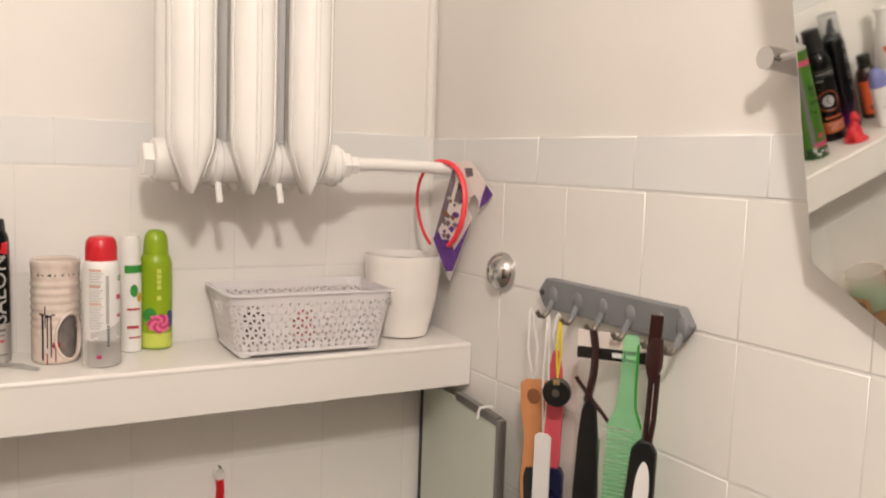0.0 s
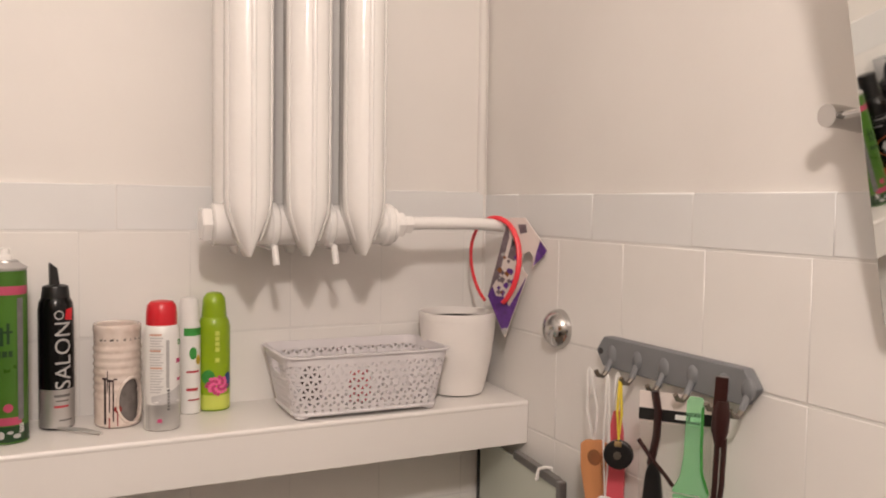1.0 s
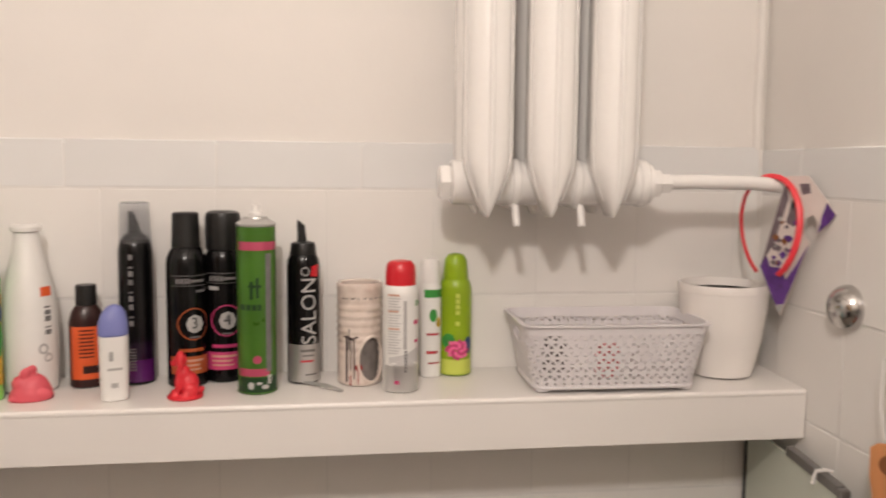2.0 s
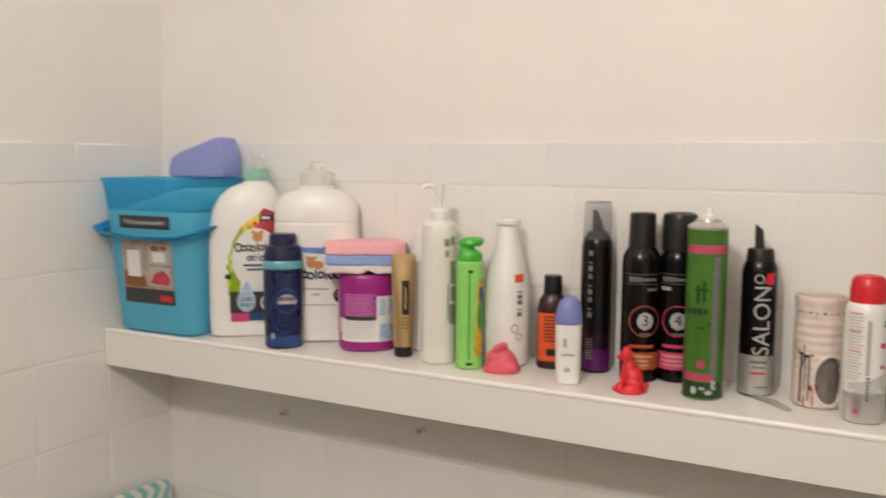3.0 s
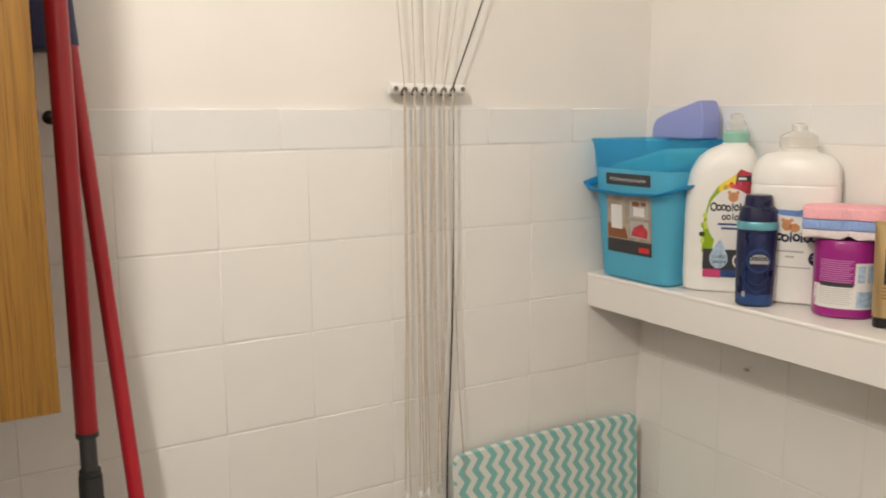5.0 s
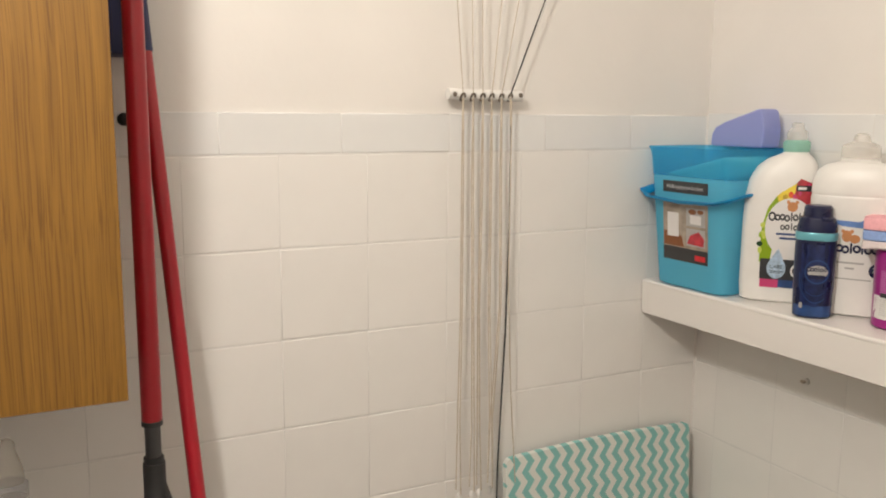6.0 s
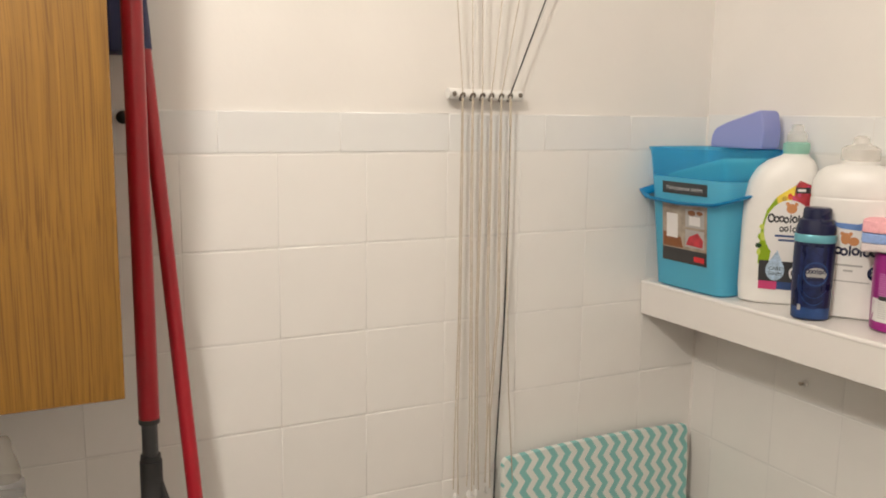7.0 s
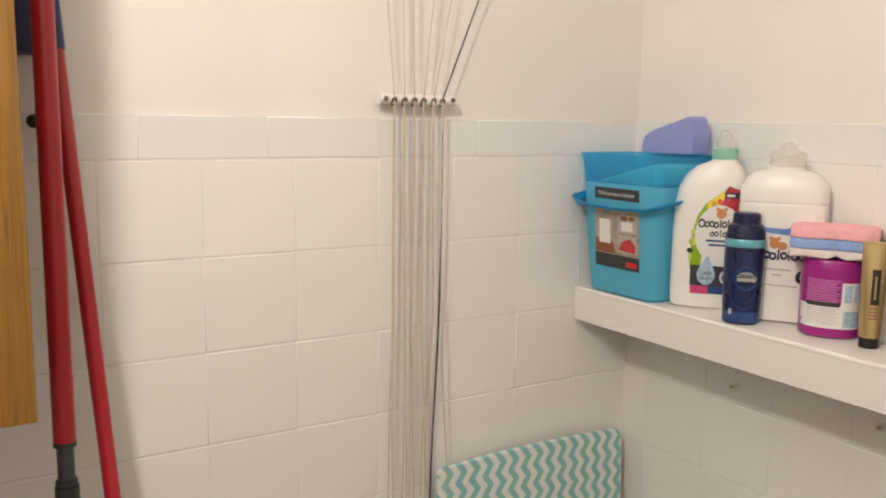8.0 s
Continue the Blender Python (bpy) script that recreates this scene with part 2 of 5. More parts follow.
plaster = surface("wall_paint", (0.79, 0.757, 0.722), 0.62, var=0.025, scale=5, bump=0.22, bscale=38)
strip_paint = surface("painted_border_tile", (0.772, 0.769, 0.760), 0.34, var=0.02, scale=9, bump=0.12, bscale=22, piece=0.02)
tile_paint = surface("painted_tile", (0.82, 0.795, 0.765), 0.34, var=0.02, scale=9, bump=0.12, bscale=22, piece=0.02)
# unseen floor, coloured dark to weaken the bounced light
dark_floor = surface("dark_floor", (0.20, 0.16, 0.13), 0.4, var=0.15, scale=6)
# dark brown for the added low unit, so it bounces little light
unit_dark = surface("unit_bounce_cut", (0.05, 0.038, 0.03), 0.4, var=0.2, scale=12)
# unseen south wall, given a dark tone so less light bounces back
south_dim = surface("south_wall_bounce_cut", (0.36, 0.33, 0.30), 0.6, var=0.05, scale=4)
joint_paint = surface("painted_joint", (0.75, 0.73, 0.705), 0.5, var=0.05, scale=30, bump=0.2)
shelf_paint = surface("shelf_paint", (0.81, 0.78, 0.75), 0.30, var=0.012, scale=5, bump=0.12, bscale=26)
radiator_paint = surface("radiator_enamel", (0.86, 0.838, 0.815), 0.2, var=0.02, scale=12, bump=0.45, bscale=55, coat=0.4)
oak = wood("oak_veneer")
chrome = surface("chrome", (0.55, 0.54, 0.53), 0.12, 1.0, var=0.02)
mirror_glass = surface("mirror_silver", (0.86, 0.88, 0.86), 0.025, 1.0, var=0.01)
black = surface("black_plastic", (0.009, 0.0085, 0.0085), 0.36, var=0.2)
black_gloss = surface("black_lacquer", (0.004, 0.0036, 0.004), 0.2, var=0.2)
black_gloss.node_tree.nodes["Principled BSDF"].inputs["Specular IOR Level"].default_value = 0.3
white_plastic = surface("white_plastic", (0.78, 0.765, 0.74), 0.36, var=0.03)
cream = surface("cream_plastic", (0.72, 0.70, 0.64), 0.4, var=0.03)
label_white = surface("label_white", (0.75, 0.73, 0.72), 0.45, var=0.03)
label_grey = surface("label_grey", (0.42, 0.41, 0.4), 0.45, var=0.06)
dim_grey = surface("dull_silver_ink", (0.16, 0.155, 0.155), 0.5, var=0.15, scale=90)
orchid_ink = surface("pale_orchid_ink", srgb(196, 128, 184), 0.45, var=0.06)
rose_ink = surface("rose_ink", srgb(178, 70, 98), 0.42, var=0.1)
lid_green = surface("lid_green", srgb(76, 178, 56), 0.36, var=0.06)
deep_violet = surface("deep_violet_print", srgb(34, 12, 40), 0.25, var=0.2)
faint_ink = surface("faint_grey_ink", (0.55, 0.535, 0.53), 0.5, var=0.06)
ink = surface("printed_ink", (0.03, 0.03, 0.035), 0.5, var=0.1)
silver = surface("silver_can", (0.56, 0.55, 0.54), 0.33, 0.7, var=0.06)
red_plastic = surface("red_plastic", srgb(206, 32, 44), 0.32, var=0.05)
dog_red = surface("figurine_red", srgb(212, 40, 52), 0.45, var=0.05, wax=0.1)
coral = surface("coral_plastic", srgb(214, 88, 100), 0.5, var=0.05, wax=0.15)
orange = surface("orange_label", srgb(220, 92, 44), 0.45, var=0.06)
pink_ink = surface("pink_label", srgb(198, 64, 116), 0.42, var=0.08)
cream_ink = surface("pale_copper_ink", srgb(206, 160, 140), 0.45, var=0.1)
bright_pink = surface("bright_pink_label", srgb(238, 110, 160), 0.42, var=0.1)
copper_ink = surface("copper_label", srgb(186, 92, 50), 0.35, 0.3, var=0.12, scale=60)
green_can = surface("green_can", srgb(72, 118, 40), 0.3, 0.25, var=0.14, scale=14)
dark_green = surface("dark_green_label", srgb(20, 58, 24), 0.4, var=0.2, scale=60)
lime = surface("lime_can", srgb(142, 172, 26), 0.3, var=0.06, scale=14)
lime_pale = surface("lime_pale", srgb(196, 208, 92), 0.35, var=0.06)
bright_green = surface("green_plastic", srgb(140, 206, 104), 0.34, var=0.06)
leaf_green = surface("leaf_ink", srgb(54, 142, 60), 0.4, var=0.2, scale=90)
navy = surface("navy_plastic", srgb(24, 30, 64), 0.28, var=0.1)
navy_print = surface("navy_print", srgb(26, 38, 82), 0.3, var=0.5, scale=70)
royal = surface("blue_print", srgb(40, 70, 122), 0.35, var=0.2, scale=50)
ribbon_blue = surface("ribbon_blue_print", srgb(98, 132, 190), 0.4, var=0.25, scale=40)
pale_print = surface("pale_blue_print", srgb(170, 192, 214), 0.4, var=0.25, scale=160)
teal_band = surface("teal_band", srgb(112, 178, 192), 0.3, 0.3, var=0.06)
magenta = surface("magenta_plastic", srgb(150, 30, 124), 0.3, var=0.06)
violet_fade = surface("violet_print", srgb(80, 22, 88), 0.25, var=0.2)
lilac = surface("lilac_plastic", srgb(120, 126, 184), 0.4, var=0.04)
scoop_lilac = see_through("scoop_plastic", srgb(176, 184, 236), 0.35, 0.14, 0.35)
gold = surface("gold_tube", srgb(196, 170, 124), 0.30, 0.75, var=0.1, scale=30, stretch=(1, 1, 0.3))
sponge_pink = surface("sponge_pink", srgb(252, 184, 192), 0.95, var=0.1, scale=220, bump=0.9, bscale=420)
sponge_blue = surface("sponge_blue", srgb(146, 172, 224), 0.95, var=0.1, scale=220, bump=0.9, bscale=420)
sponge_white = surface("sponge_white", srgb(226, 214, 214), 0.95, var=0.08, scale=220, bump=0.9, bscale=420)
basket_grey = surface("basket_plastic", (0.72, 0.69, 0.705), 0.45, var=0.03)
ceramic = surface("glazed_ceramic", srgb(220, 206, 196), 0.24, var=0.06, scale=30, coat=0.5, grime=(srgb(180, 154, 138), 55, 0.45))
pot_white = surface("pot_glaze", (0.87, 0.83, 0.795), 0.38, var=0.02)
burner_dark = surface("burner_dark", (0.17, 0.15, 0.14), 0.7, var=0.3, scale=60)
drip_dark = surface("dark_glaze", srgb(52, 34, 40), 0.3, var=0.3)
drip_red = surface("red_glaze", srgb(150, 48, 44), 0.3, var=0.3)
bucket_blue = see_through("bucket_plastic", srgb(132, 226, 250), 0.22, 0.27, 0.45)
bucket_clear = see_through("bucket_rim_plastic", srgb(120, 218, 248), 0.16, 0.74, 0.4)
bucket_dark = see_through("bucket_handle_plastic", srgb(30, 150, 206), 0.3, 0.1, 0.2)
clear_plastic = see_through("clear_plastic", (0.95, 0.93, 0.90), 0.12, 0.72, 0.6)
smoke_plastic = see_through("smoked_plastic", (0.7, 0.71, 0.73), 0.1, 0.86)
bag_film = see_through("bag_film", (0.95, 0.95, 0.94), 0.08, 0.93, 0.4)
mint_clear = see_through("mint_plastic", srgb(190, 234, 218), 0.2, 0.45, 0.4)
green_clear = see_through("green_tinted_plastic", srgb(188, 246, 204), 0.2, 0.76, 0.35)
photo_warm = surface("printed_photo", srgb(158, 146, 132), 0.4, var=0.35, scale=45)
photo_red = surface("printed_red", srgb(176, 50, 62), 0.4, var=0.35, scale=60)
photo_mix = surface("printed_fruit", srgb(196, 164, 52), 0.4, var=0.4, scale=80)
yellow_ink = surface("yellow_ink", srgb(226, 202, 70), 0.4, var=0.1)
rail_grey = surface("grey_plastic", srgb(120, 122, 125), 0.5, var=0.05, bump=0.05)
mop_red = surface("mop_red", srgb(166, 24, 40), 0.36, var=0.06, scale=20, coat=0.2)
mop_grey = surface("mop_grey", (0.035, 0.035, 0.037), 0.5, var=0.15)
mop_tube = surface("mop_inner_tube", (0.075, 0.075, 0.078), 0.4, 0.4, var=0.1)
mop_blue = surface("mop_blue", srgb(34, 42, 84), 0.5, var=0.15)
cord_white = surface("cord_white", srgb(190, 178, 162), 0.8, var=0.12, scale=120)
cord_black = surface("cord_black", (0.02, 0.02, 0.02), 0.7, var=0.2)
hook_metal = surface("hook_metal", (0.22, 0.19, 0.16), 0.4, 0.8, var=0.2)
band_red = surface("hairband_red", srgb(236, 64, 74), 0.4, var=0.06)
card_purple = surface("card_purple", srgb(92, 52, 128), 0.4, var=0.3, scale=90)
card_grey = surface("card_grey", srgb(112, 98, 104), 0.45, var=0.3, scale=90)
card_white = surface("card_white", srgb(218, 206, 200), 0.45, var=0.06)
file_wood = surface("file_wood", srgb(198, 136, 88), 0.6, var=0.1, scale=40, stretch=(1, 1, 0.2))
file_brown = surface("branded_wood", srgb(134, 84, 50), 0.6, var=0.15, scale=60)
grit_black = surface("black_grit", (0.02, 0.02, 0.02), 0.9, var=0.3, scale=300, bump=0.5)
dark_brown = surface("brown_black_plastic", srgb(46, 20, 18), 0.3, var=0.15)
screen_pane = surface("frosted_acrylic", srgb(206, 212, 200), 0.4, var=0.03, scale=6)
aluminium = surface("brushed_aluminium", (0.27, 0.265, 0.26), 0.42, 0.8, var=0.06, stretch=(1, 1, 0.1))
ply = surface("raw_board_edge", srgb(150, 112, 74), 0.7, var=0.15, scale=40)
silicone = see_through("silicone", (0.62, 0.59, 0.54), 0.18, 0.70)
mint_cloth = surface("mint_cloth", srgb(170, 216, 206), 0.9, var=0.06, bump=0.3)
chevron_cloth = chevron("chevron_cloth")

# ---- the room ----
def room_wall(name, label, x0, x1, y0, y1, z1=TOP, paint=None):
    return tagged(part(name, boxed(x0, x1, y0, y1, 0, z1), paint or plaster, None, smooth=0), label, "wall", kind="structure")


REC = 0.006                       # plaster lies this far behind the faces of the tiles
wall_north = room_wall("wall_north", "cream painted wall, white painted tiles below", -0.15, W + 0.15, REC, 0.15)
wall_west = room_wall("wall_west", "cream painted wall, white painted tiles below", -0.15, -REC, BACK - 0.15, REC)
wall_east = room_wall("wall_east", "cream painted wall, white painted tiles below", W + REC, W + 0.15, BACK - 0.15, REC)
# south wall and floor stay out of view, their dark colours cut bounce
wall_south = room_wall("wall_south", "unseen grey-brown wall closing the bathroom, darkened to cut bounced light", -REC, W + REC, BACK - 0.15, BACK, paint=south_dim)
tagged(part("floor", boxed(-0.15, W + 0.15, BACK - 0.15, 0.15, -0.1, 0), dark_floor, None, smooth=0), "unseen bathroom floor, dark brown to cut bounced light", "floor", kind="structure")
tagged(part("ceiling", boxed(-0.15, W + 0.15, BACK - 0.15, 0.15, TOP, TOP + 0.1), plaster, None, smooth=0), "plain cream painted ceiling", "ceiling", kind="structure")
for x in (0.0, W):
    caulk = tube([(x, 0, 0.0), (x, 0, 0.9), (x, 0, TILE_TOP)], 0.0035, 10)
    tagged(part("corner_caulk", caulk, plaster, None), "painted caulk line in the tiled corner", "trim", kind="structure")
bead = bmesh.new()
loft([(TILE_TOP, 0.008, 0.008, 2, W - 0.005, REC), (2.2, 0.008, 0.008, 2, W - 0.005, REC), (TOP, 0.008, 0.008, 2, W - 0.005, REC)], 12, bead)
tagged(part("corner_trim", bead, plaster, None), "painted ridge down the wall corner", "trim", kind="structure")

# ---- shelf ----
shelf = thing("wall_shelf", "long white painted boxed wall shelf spanning the room", "shelf", pose(0, SHELF_Y, SHELF_Z, math.degrees(SHELF_DIP), -math.degrees(SHELF_RISE), 0))
part("apron", boxed(0.0015, W - 0.0015, 0.0007, -SHELF_Y - 0.003, -0.0695, -0.0035, bevel=0.0018), shelf_paint, shelf)
part("top_board", boxed(0.001, W - 0.001, 0.0, -SHELF_Y - 0.002, -0.010, 0.0, bevel=0.0042, seg=4), shelf_paint, shelf)


# ---- radiator ----
radiator = thing("radiator", "old white enamelled cast iron radiator with three sections", "radiator", pose(0, 0, 0))
HUB_Y, HUB_Z, PITCH_X = -0.12, 1.503, 0.081
for cx in (1.329, 1.329 + PITCH_X, 1.329 + 2 * PITCH_X):
    bm = bmesh.new()
    for cy, hy in ((-0.155, 0.037), (-0.078, 0.036)):
        secs = []
        for z, f, g in ((1.461, 0.05, 0.55), (1.470, 0.22, 0.72), (1.485, 0.47, 0.86), (1.502, 0.72, 0.95), (1.518, 0.90, 0.99), (1.530, 0.98, 1), (1.545, 1, 1),
                        (1.75, 0.99, 1), (2.05, 1, 1), (2.09, 0.9, 0.95), (2.12, 0.5, 0.8), (2.135, 0.1, 0.5)):
            secs.append((z, (0.0300 if cy < -0.1 else 0.0290) * f, hy * g, 2.3, cx, cy))
        loft(secs, 32, bm)
    part("section", bm, radiator_paint, radiator, smooth=50)
    rib = bmesh.new()
    loft([(1.468, 0.001, 0.001, 2, cx, -0.180), (1.50, 0.0028, 0.004, 2, cx, -0.1885), (1.53, 0.0036, 0.005, 2, cx, -0.1913),
          (2.07, 0.0036, 0.005, 2, cx, -0.1913), (2.11, 0.001, 0.001, 2, cx, -0.175)], 10, rib)
    for s in (-1, 1):
        loft([(1.482, 0.0012, 0.004, 2, cx + s * 0.014, -0.170), (1.500, 0.0022, 0.006, 2, cx + s * 0.0205, -0.168), (1.520, 0.0026, 0.008, 2, cx + s * 0.0268, -0.167),
              (1.54, 0.003, 0.009, 2, cx + s * 0.0288, -0.166), (2.06, 0.003, 0.009, 2, cx + s * 0.0288, -0.166)], 10, rib)
    part("rib", rib, radiator_paint, radiator, smooth=60)
for z in (HUB_Z, 2.09):
    hub = bmesh.new()
    turn = pose(0, HUB_Y, z, 0, 90, 0)
    joint = [(0.029, 0.036), (0.0318, 0.039), (0.0318, 0.0465), (0.029, 0.0495)]
    lathe([(0.024, 1.288), (0.0285, 1.291), (0.029, 1.315)] + [(r, 1.329 + d + PITCH_X * k) for k in (0, 1) for r, d in joint] +
          [(0.029, 1.536), (0.0315, 1.539), (0.0315, 1.548), (0.027, 1.551), (0.026, 1.556)], 32, hub)
    bmesh.ops.transform(hub, matrix=turn, verts=hub.verts)
    part("hub", hub, radiator_paint, radiator)
for x0, r in ((1.2745, 0.0245), (1.5555, 0.0205), (1.5705, 0.0145)):
    nut = lathe([(r * 0.9, x0), (r, x0 + 0.002), (r, x0 + 0.012), (r * 0.9, x0 + 0.0145)], 6)
    bmesh.ops.transform(nut, matrix=pose(0, HUB_Y, HUB_Z, 0, 90, 0), verts=nut.verts)
    part("hex_nut", nut, radiator_paint, radiator, smooth=20)
for x in (1.3695, 1.455):
    part("bracket", tube([(x, 0.004, 1.478), (x, -0.12, 1.472), (x, -0.146, 1.472), (x + 0.002, -0.148, 1.448)], 0.0048, 8), radiator_paint, radiator)
part("pipe", tube([(1.584, HUB_Y, HUB_Z + 0.002), (1.62, HUB_Y, HUB_Z + 0.003), (1.70, HUB_Y, HUB_Z + 0.002), (W + 0.004, HUB_Y, HUB_Z - 0.005)], 0.0098, 16), radiator_paint, radiator)
part("wall_flange", tube([(W - 0.002, HUB_Y, HUB_Z - 0.004), (W + 0.003, HUB_Y, HUB_Z - 0.004)], 0.015, 16), radiator_paint, radiator)


# ---- bottles and cans on the shelf ----
def shelf_top(x, y=-0.085):
    return SHELF_Z + SHELF_RISE * x + SHELF_DIP * (y - SHELF_Y)


def stand(name, label, category, x, y, turn=0.0, group="toiletries on the shelf", lean=0.0):
    return thing(name, label, category, pose(x, y, shelf_top(x, y), lean, 0, turn), group)


# black mousse and spray cans with a ringed number
def numbered_can(x, y, digit, ring_mat, band_mat, cap, label, turn):
    t = stand("hair_spray_can", label, "spray can", x, y, turn)
    r = 0.0262 if cap == "tall" else 0.0255
    secs = [(0, r - 0.002, r - 0.002, 2), (0.002, r, r, 2), (0.163, r, r, 2), (0.172, r * 0.95, r * 0.95, 2), (0.18, r * 0.8, r * 0.8, 2), (0.186, r * 0.66, r * 0.66, 2)]
    part("can", loft(secs), black_gloss, t)
    if cap == "tall":
        part("cap", lathe([(0.0165, 0.184), (0.0185, 0.186), (0.0178, 0.205), (0.0172, 0.229), (0.0155, 0.231), (0.01, 0.2315)]), black, t, "matt black cap")
    else:
        part("cap", lathe([(0.0205, 0.178), (0.0235, 0.18), (0.024, 0.2), (0.0238, 0.222), (0.022, 0.229), (0.016, 0.2315)]), black, t, "matt black cap")
    surf = skin(secs)
    sticker("name_line_top", rect(-0.023, 0.021, 0.1485, 0.1492, 14, 1), dim_grey, t, surf)
    sticker("name_print", bars([(-0.0185, -0.0145, 0.1385, 0.0068), (-0.0135, -0.0100, 0.1385, 0.0068), (-0.009, -0.0055, 0.1385, 0.0068), (-0.0045, -0.001, 0.1385, 0.0068),
                                (0.0, 0.0175, 0.1400, 0.0036)]), dim_grey, t, surf)
    sticker("name_line_low", rect(-0.023, 0.021, 0.1355, 0.1361, 14, 1), dim_grey, t, surf)
    sticker("size_tag", bars([(-0.0195, -0.0075, 0.1265, 0.0048)] if cap == "wide" else [(0.006, 0.0185, 0.1265, 0.0035)]), label_grey if cap == "wide" else dim_grey, t, surf)
    sticker("ring", oval(0.003, 0.085, 0.0205, 0.0215, 0.93), ring_mat, t, surf)
    sticker("badge", oval(0.004, 0.085, 0.0115, 0.0125, n=8), label_grey, t, surf)
    sticker("digit", words(digit, 0.021, 0.004, 0.0855), black, t, surf, 0.0009)
    sticker("badge_print", bars([(-0.003, 0.011, 0.0665, 0.002)]), dim_grey, t, surf)
    sticker("name_line", bars([(-0.016, 0.016, 0.048, 0.0045)]), ring_mat, t, surf)
    sticker("band", rect(-0.024, 0.024, 0.018, 0.042, 18), band_mat, t, surf)
    sticker("band_print", bars([(-0.017, 0.015, 0.035, 0.003), (-0.017, 0.01, 0.029, 0.0025), (-0.017, 0.012, 0.0235, 0.002)]), cream_ink, t, surf, 0.0009)
    return t


numbered_can(0.945, -0.049, "3", copper_ink, copper_ink, "tall", "black hair mousse can with orange ring and band", 22)
numbered_can(0.991, -0.029, "4", pink_ink, pink_ink, "wide", "black hair spray can with pink ring and band", 8)

# tall green spray can with a white nozzle
t = stand("hair_spray_can", "tall green hairspray can with pink bands, cap missing", "spray can", 1.040, -0.090, 14)
secs = [(0, 0.0235, 0.0235, 2), (0.0015, 0.0258, 0.0258, 2), (0.004, 0.025, 0.025, 2), (0.214, 0.025, 0.025, 2), (0.219, 0.0238, 0.0238, 2)]
part("can", loft(secs), green_can, t)
part("rim", lathe([(0.0245, 0.2165), (0.0256, 0.218), (0.0256, 0.2205), (0.0235, 0.222), (0.021, 0.2235), (0.016, 0.2265), (0.0155, 0.229), (0.0125, 0.2295)]), silver, t, "bare silver crimped rim")
part("nozzle", lathe([(0.0085, 0.228), (0.0088, 0.234), (0.0065, 0.2365), (0.0058, 0.2435), (0.004, 0.2445)], 20), white_plastic, t, "white spray nozzle")
surf = skin(secs)
sticker("pink_band", rect(-0.0245, 0.0245, 0.187, 0.198, 20), rose_ink, t, surf)
sticker("pink_band", rect(-0.0245, 0.012, 0.024, 0.034, 16), rose_ink, t, surf)
sticker("foot_print", rect(-0.0247, 0.0247, 0.003, 0.0225, 20), dark_green, t, surf)
sticker("dot", oval(-0.004, 0.046, 0.0055, 0.0055), rose_ink, t, surf)
sticker("mark", rect(-0.0125, -0.0085, 0.124, 0.147, 2, 3, rect(-0.0145, -0.0055, 0.1395, 0.1425, 4, 1, rect(-0.0050, -0.0015, 0.126, 0.152, 2, 3, rect(-0.0062, 0.0018, 0.1395, 0.1425, 4, 1)))), dark_green, t, surf)
sticker("mark", bars([(-0.0225, -0.018, 0.110, 0.0075), (-0.0165, -0.0115, 0.110, 0.0075), (-0.010, -0.0045, 0.110, 0.0075), (-0.003, 0.0015, 0.110, 0.0075)]), dark_green, t, surf)
sticker("foot_mark", oval(-0.012, 0.012, 0.0035, 0.005, bm=oval(0.006, 0.010, 0.005, 0.003, n=10, bm=oval(-0.002, 0.015, 0.004, 0.002, n=10))), label_grey, t, surf, 0.0010)
sticker("text_panel", rect(0.0075, 0.0150, 0.030, 0.183, 8), dim_grey, t, surf)
sticker("code_bars", bars([(0.009, 0.015, 0.014 + 0.002 * i, 0.001) for i in range(6)]), label_white, t, surf, 0.0009)

# black and silver mousse can with an upright word
t = stand("styling_mousse_can", "black and silver styling mousse can with angled nozzle", "spray can", 1.099, -0.049, 6)
secs = [(0, 0.020, 0.020, 2), (0.002, 0.0222, 0.0222, 2), (0.158, 0.0222, 0.0222, 2), (0.168, 0.021, 0.021, 2), (0.175, 0.0175, 0.0175, 2)]
part("can", loft(secs), black_gloss, t)
sticker("silver_band", rect(-0.0219, 0.0219, 0.003, 0.054, 24), silver, t, skin(secs))
part("collar", lathe([(0.017, 0.173), (0.0178, 0.175), (0.0165, 0.187), (0.0155, 0.190), (0.010, 0.1915)]), black, t)
nz = boxed(-0.0065, 0.0065, -0.007, 0.007, 0.186, 0.221, bevel=0.002)
for v in nz.verts:
    k = (v.co.z - 0.186) / 0.035
    v.co.x = v.co.x * (1 - 0.25 * k) - 0.001 - 0.002 * k
    v.co.z -= 0.006 * k * (v.co.x > 0)
part("nozzle", nz, black, t)
surf = skin(secs)
sticker("word", words("SALON", 0.0285, 0.0065, 0.0995, True), label_grey, t, surf)
sticker("red_mark", shape([(0.008, 0.147), (0.0175, 0.145), (0.0185, 0.162), (0.010, 0.160)], 2), red_plastic, t, surf)
sticker("ring_mark", oval(0.001, 0.153, 0.006, 0.006, 0.75), label_grey, t, surf)
sticker("red_bars", bars([(-0.006, 0.012, 0.030, 0.0028)]), photo_red, t, surf, 0.0009)
sticker("print_bars", bars([(-0.006, 0.014, 0.044, 0.0035), (-0.004, 0.012, 0.038, 0.002), (0.0, 0.016, 0.012, 0.002)]), dim_grey, t, surf, 0.0009)

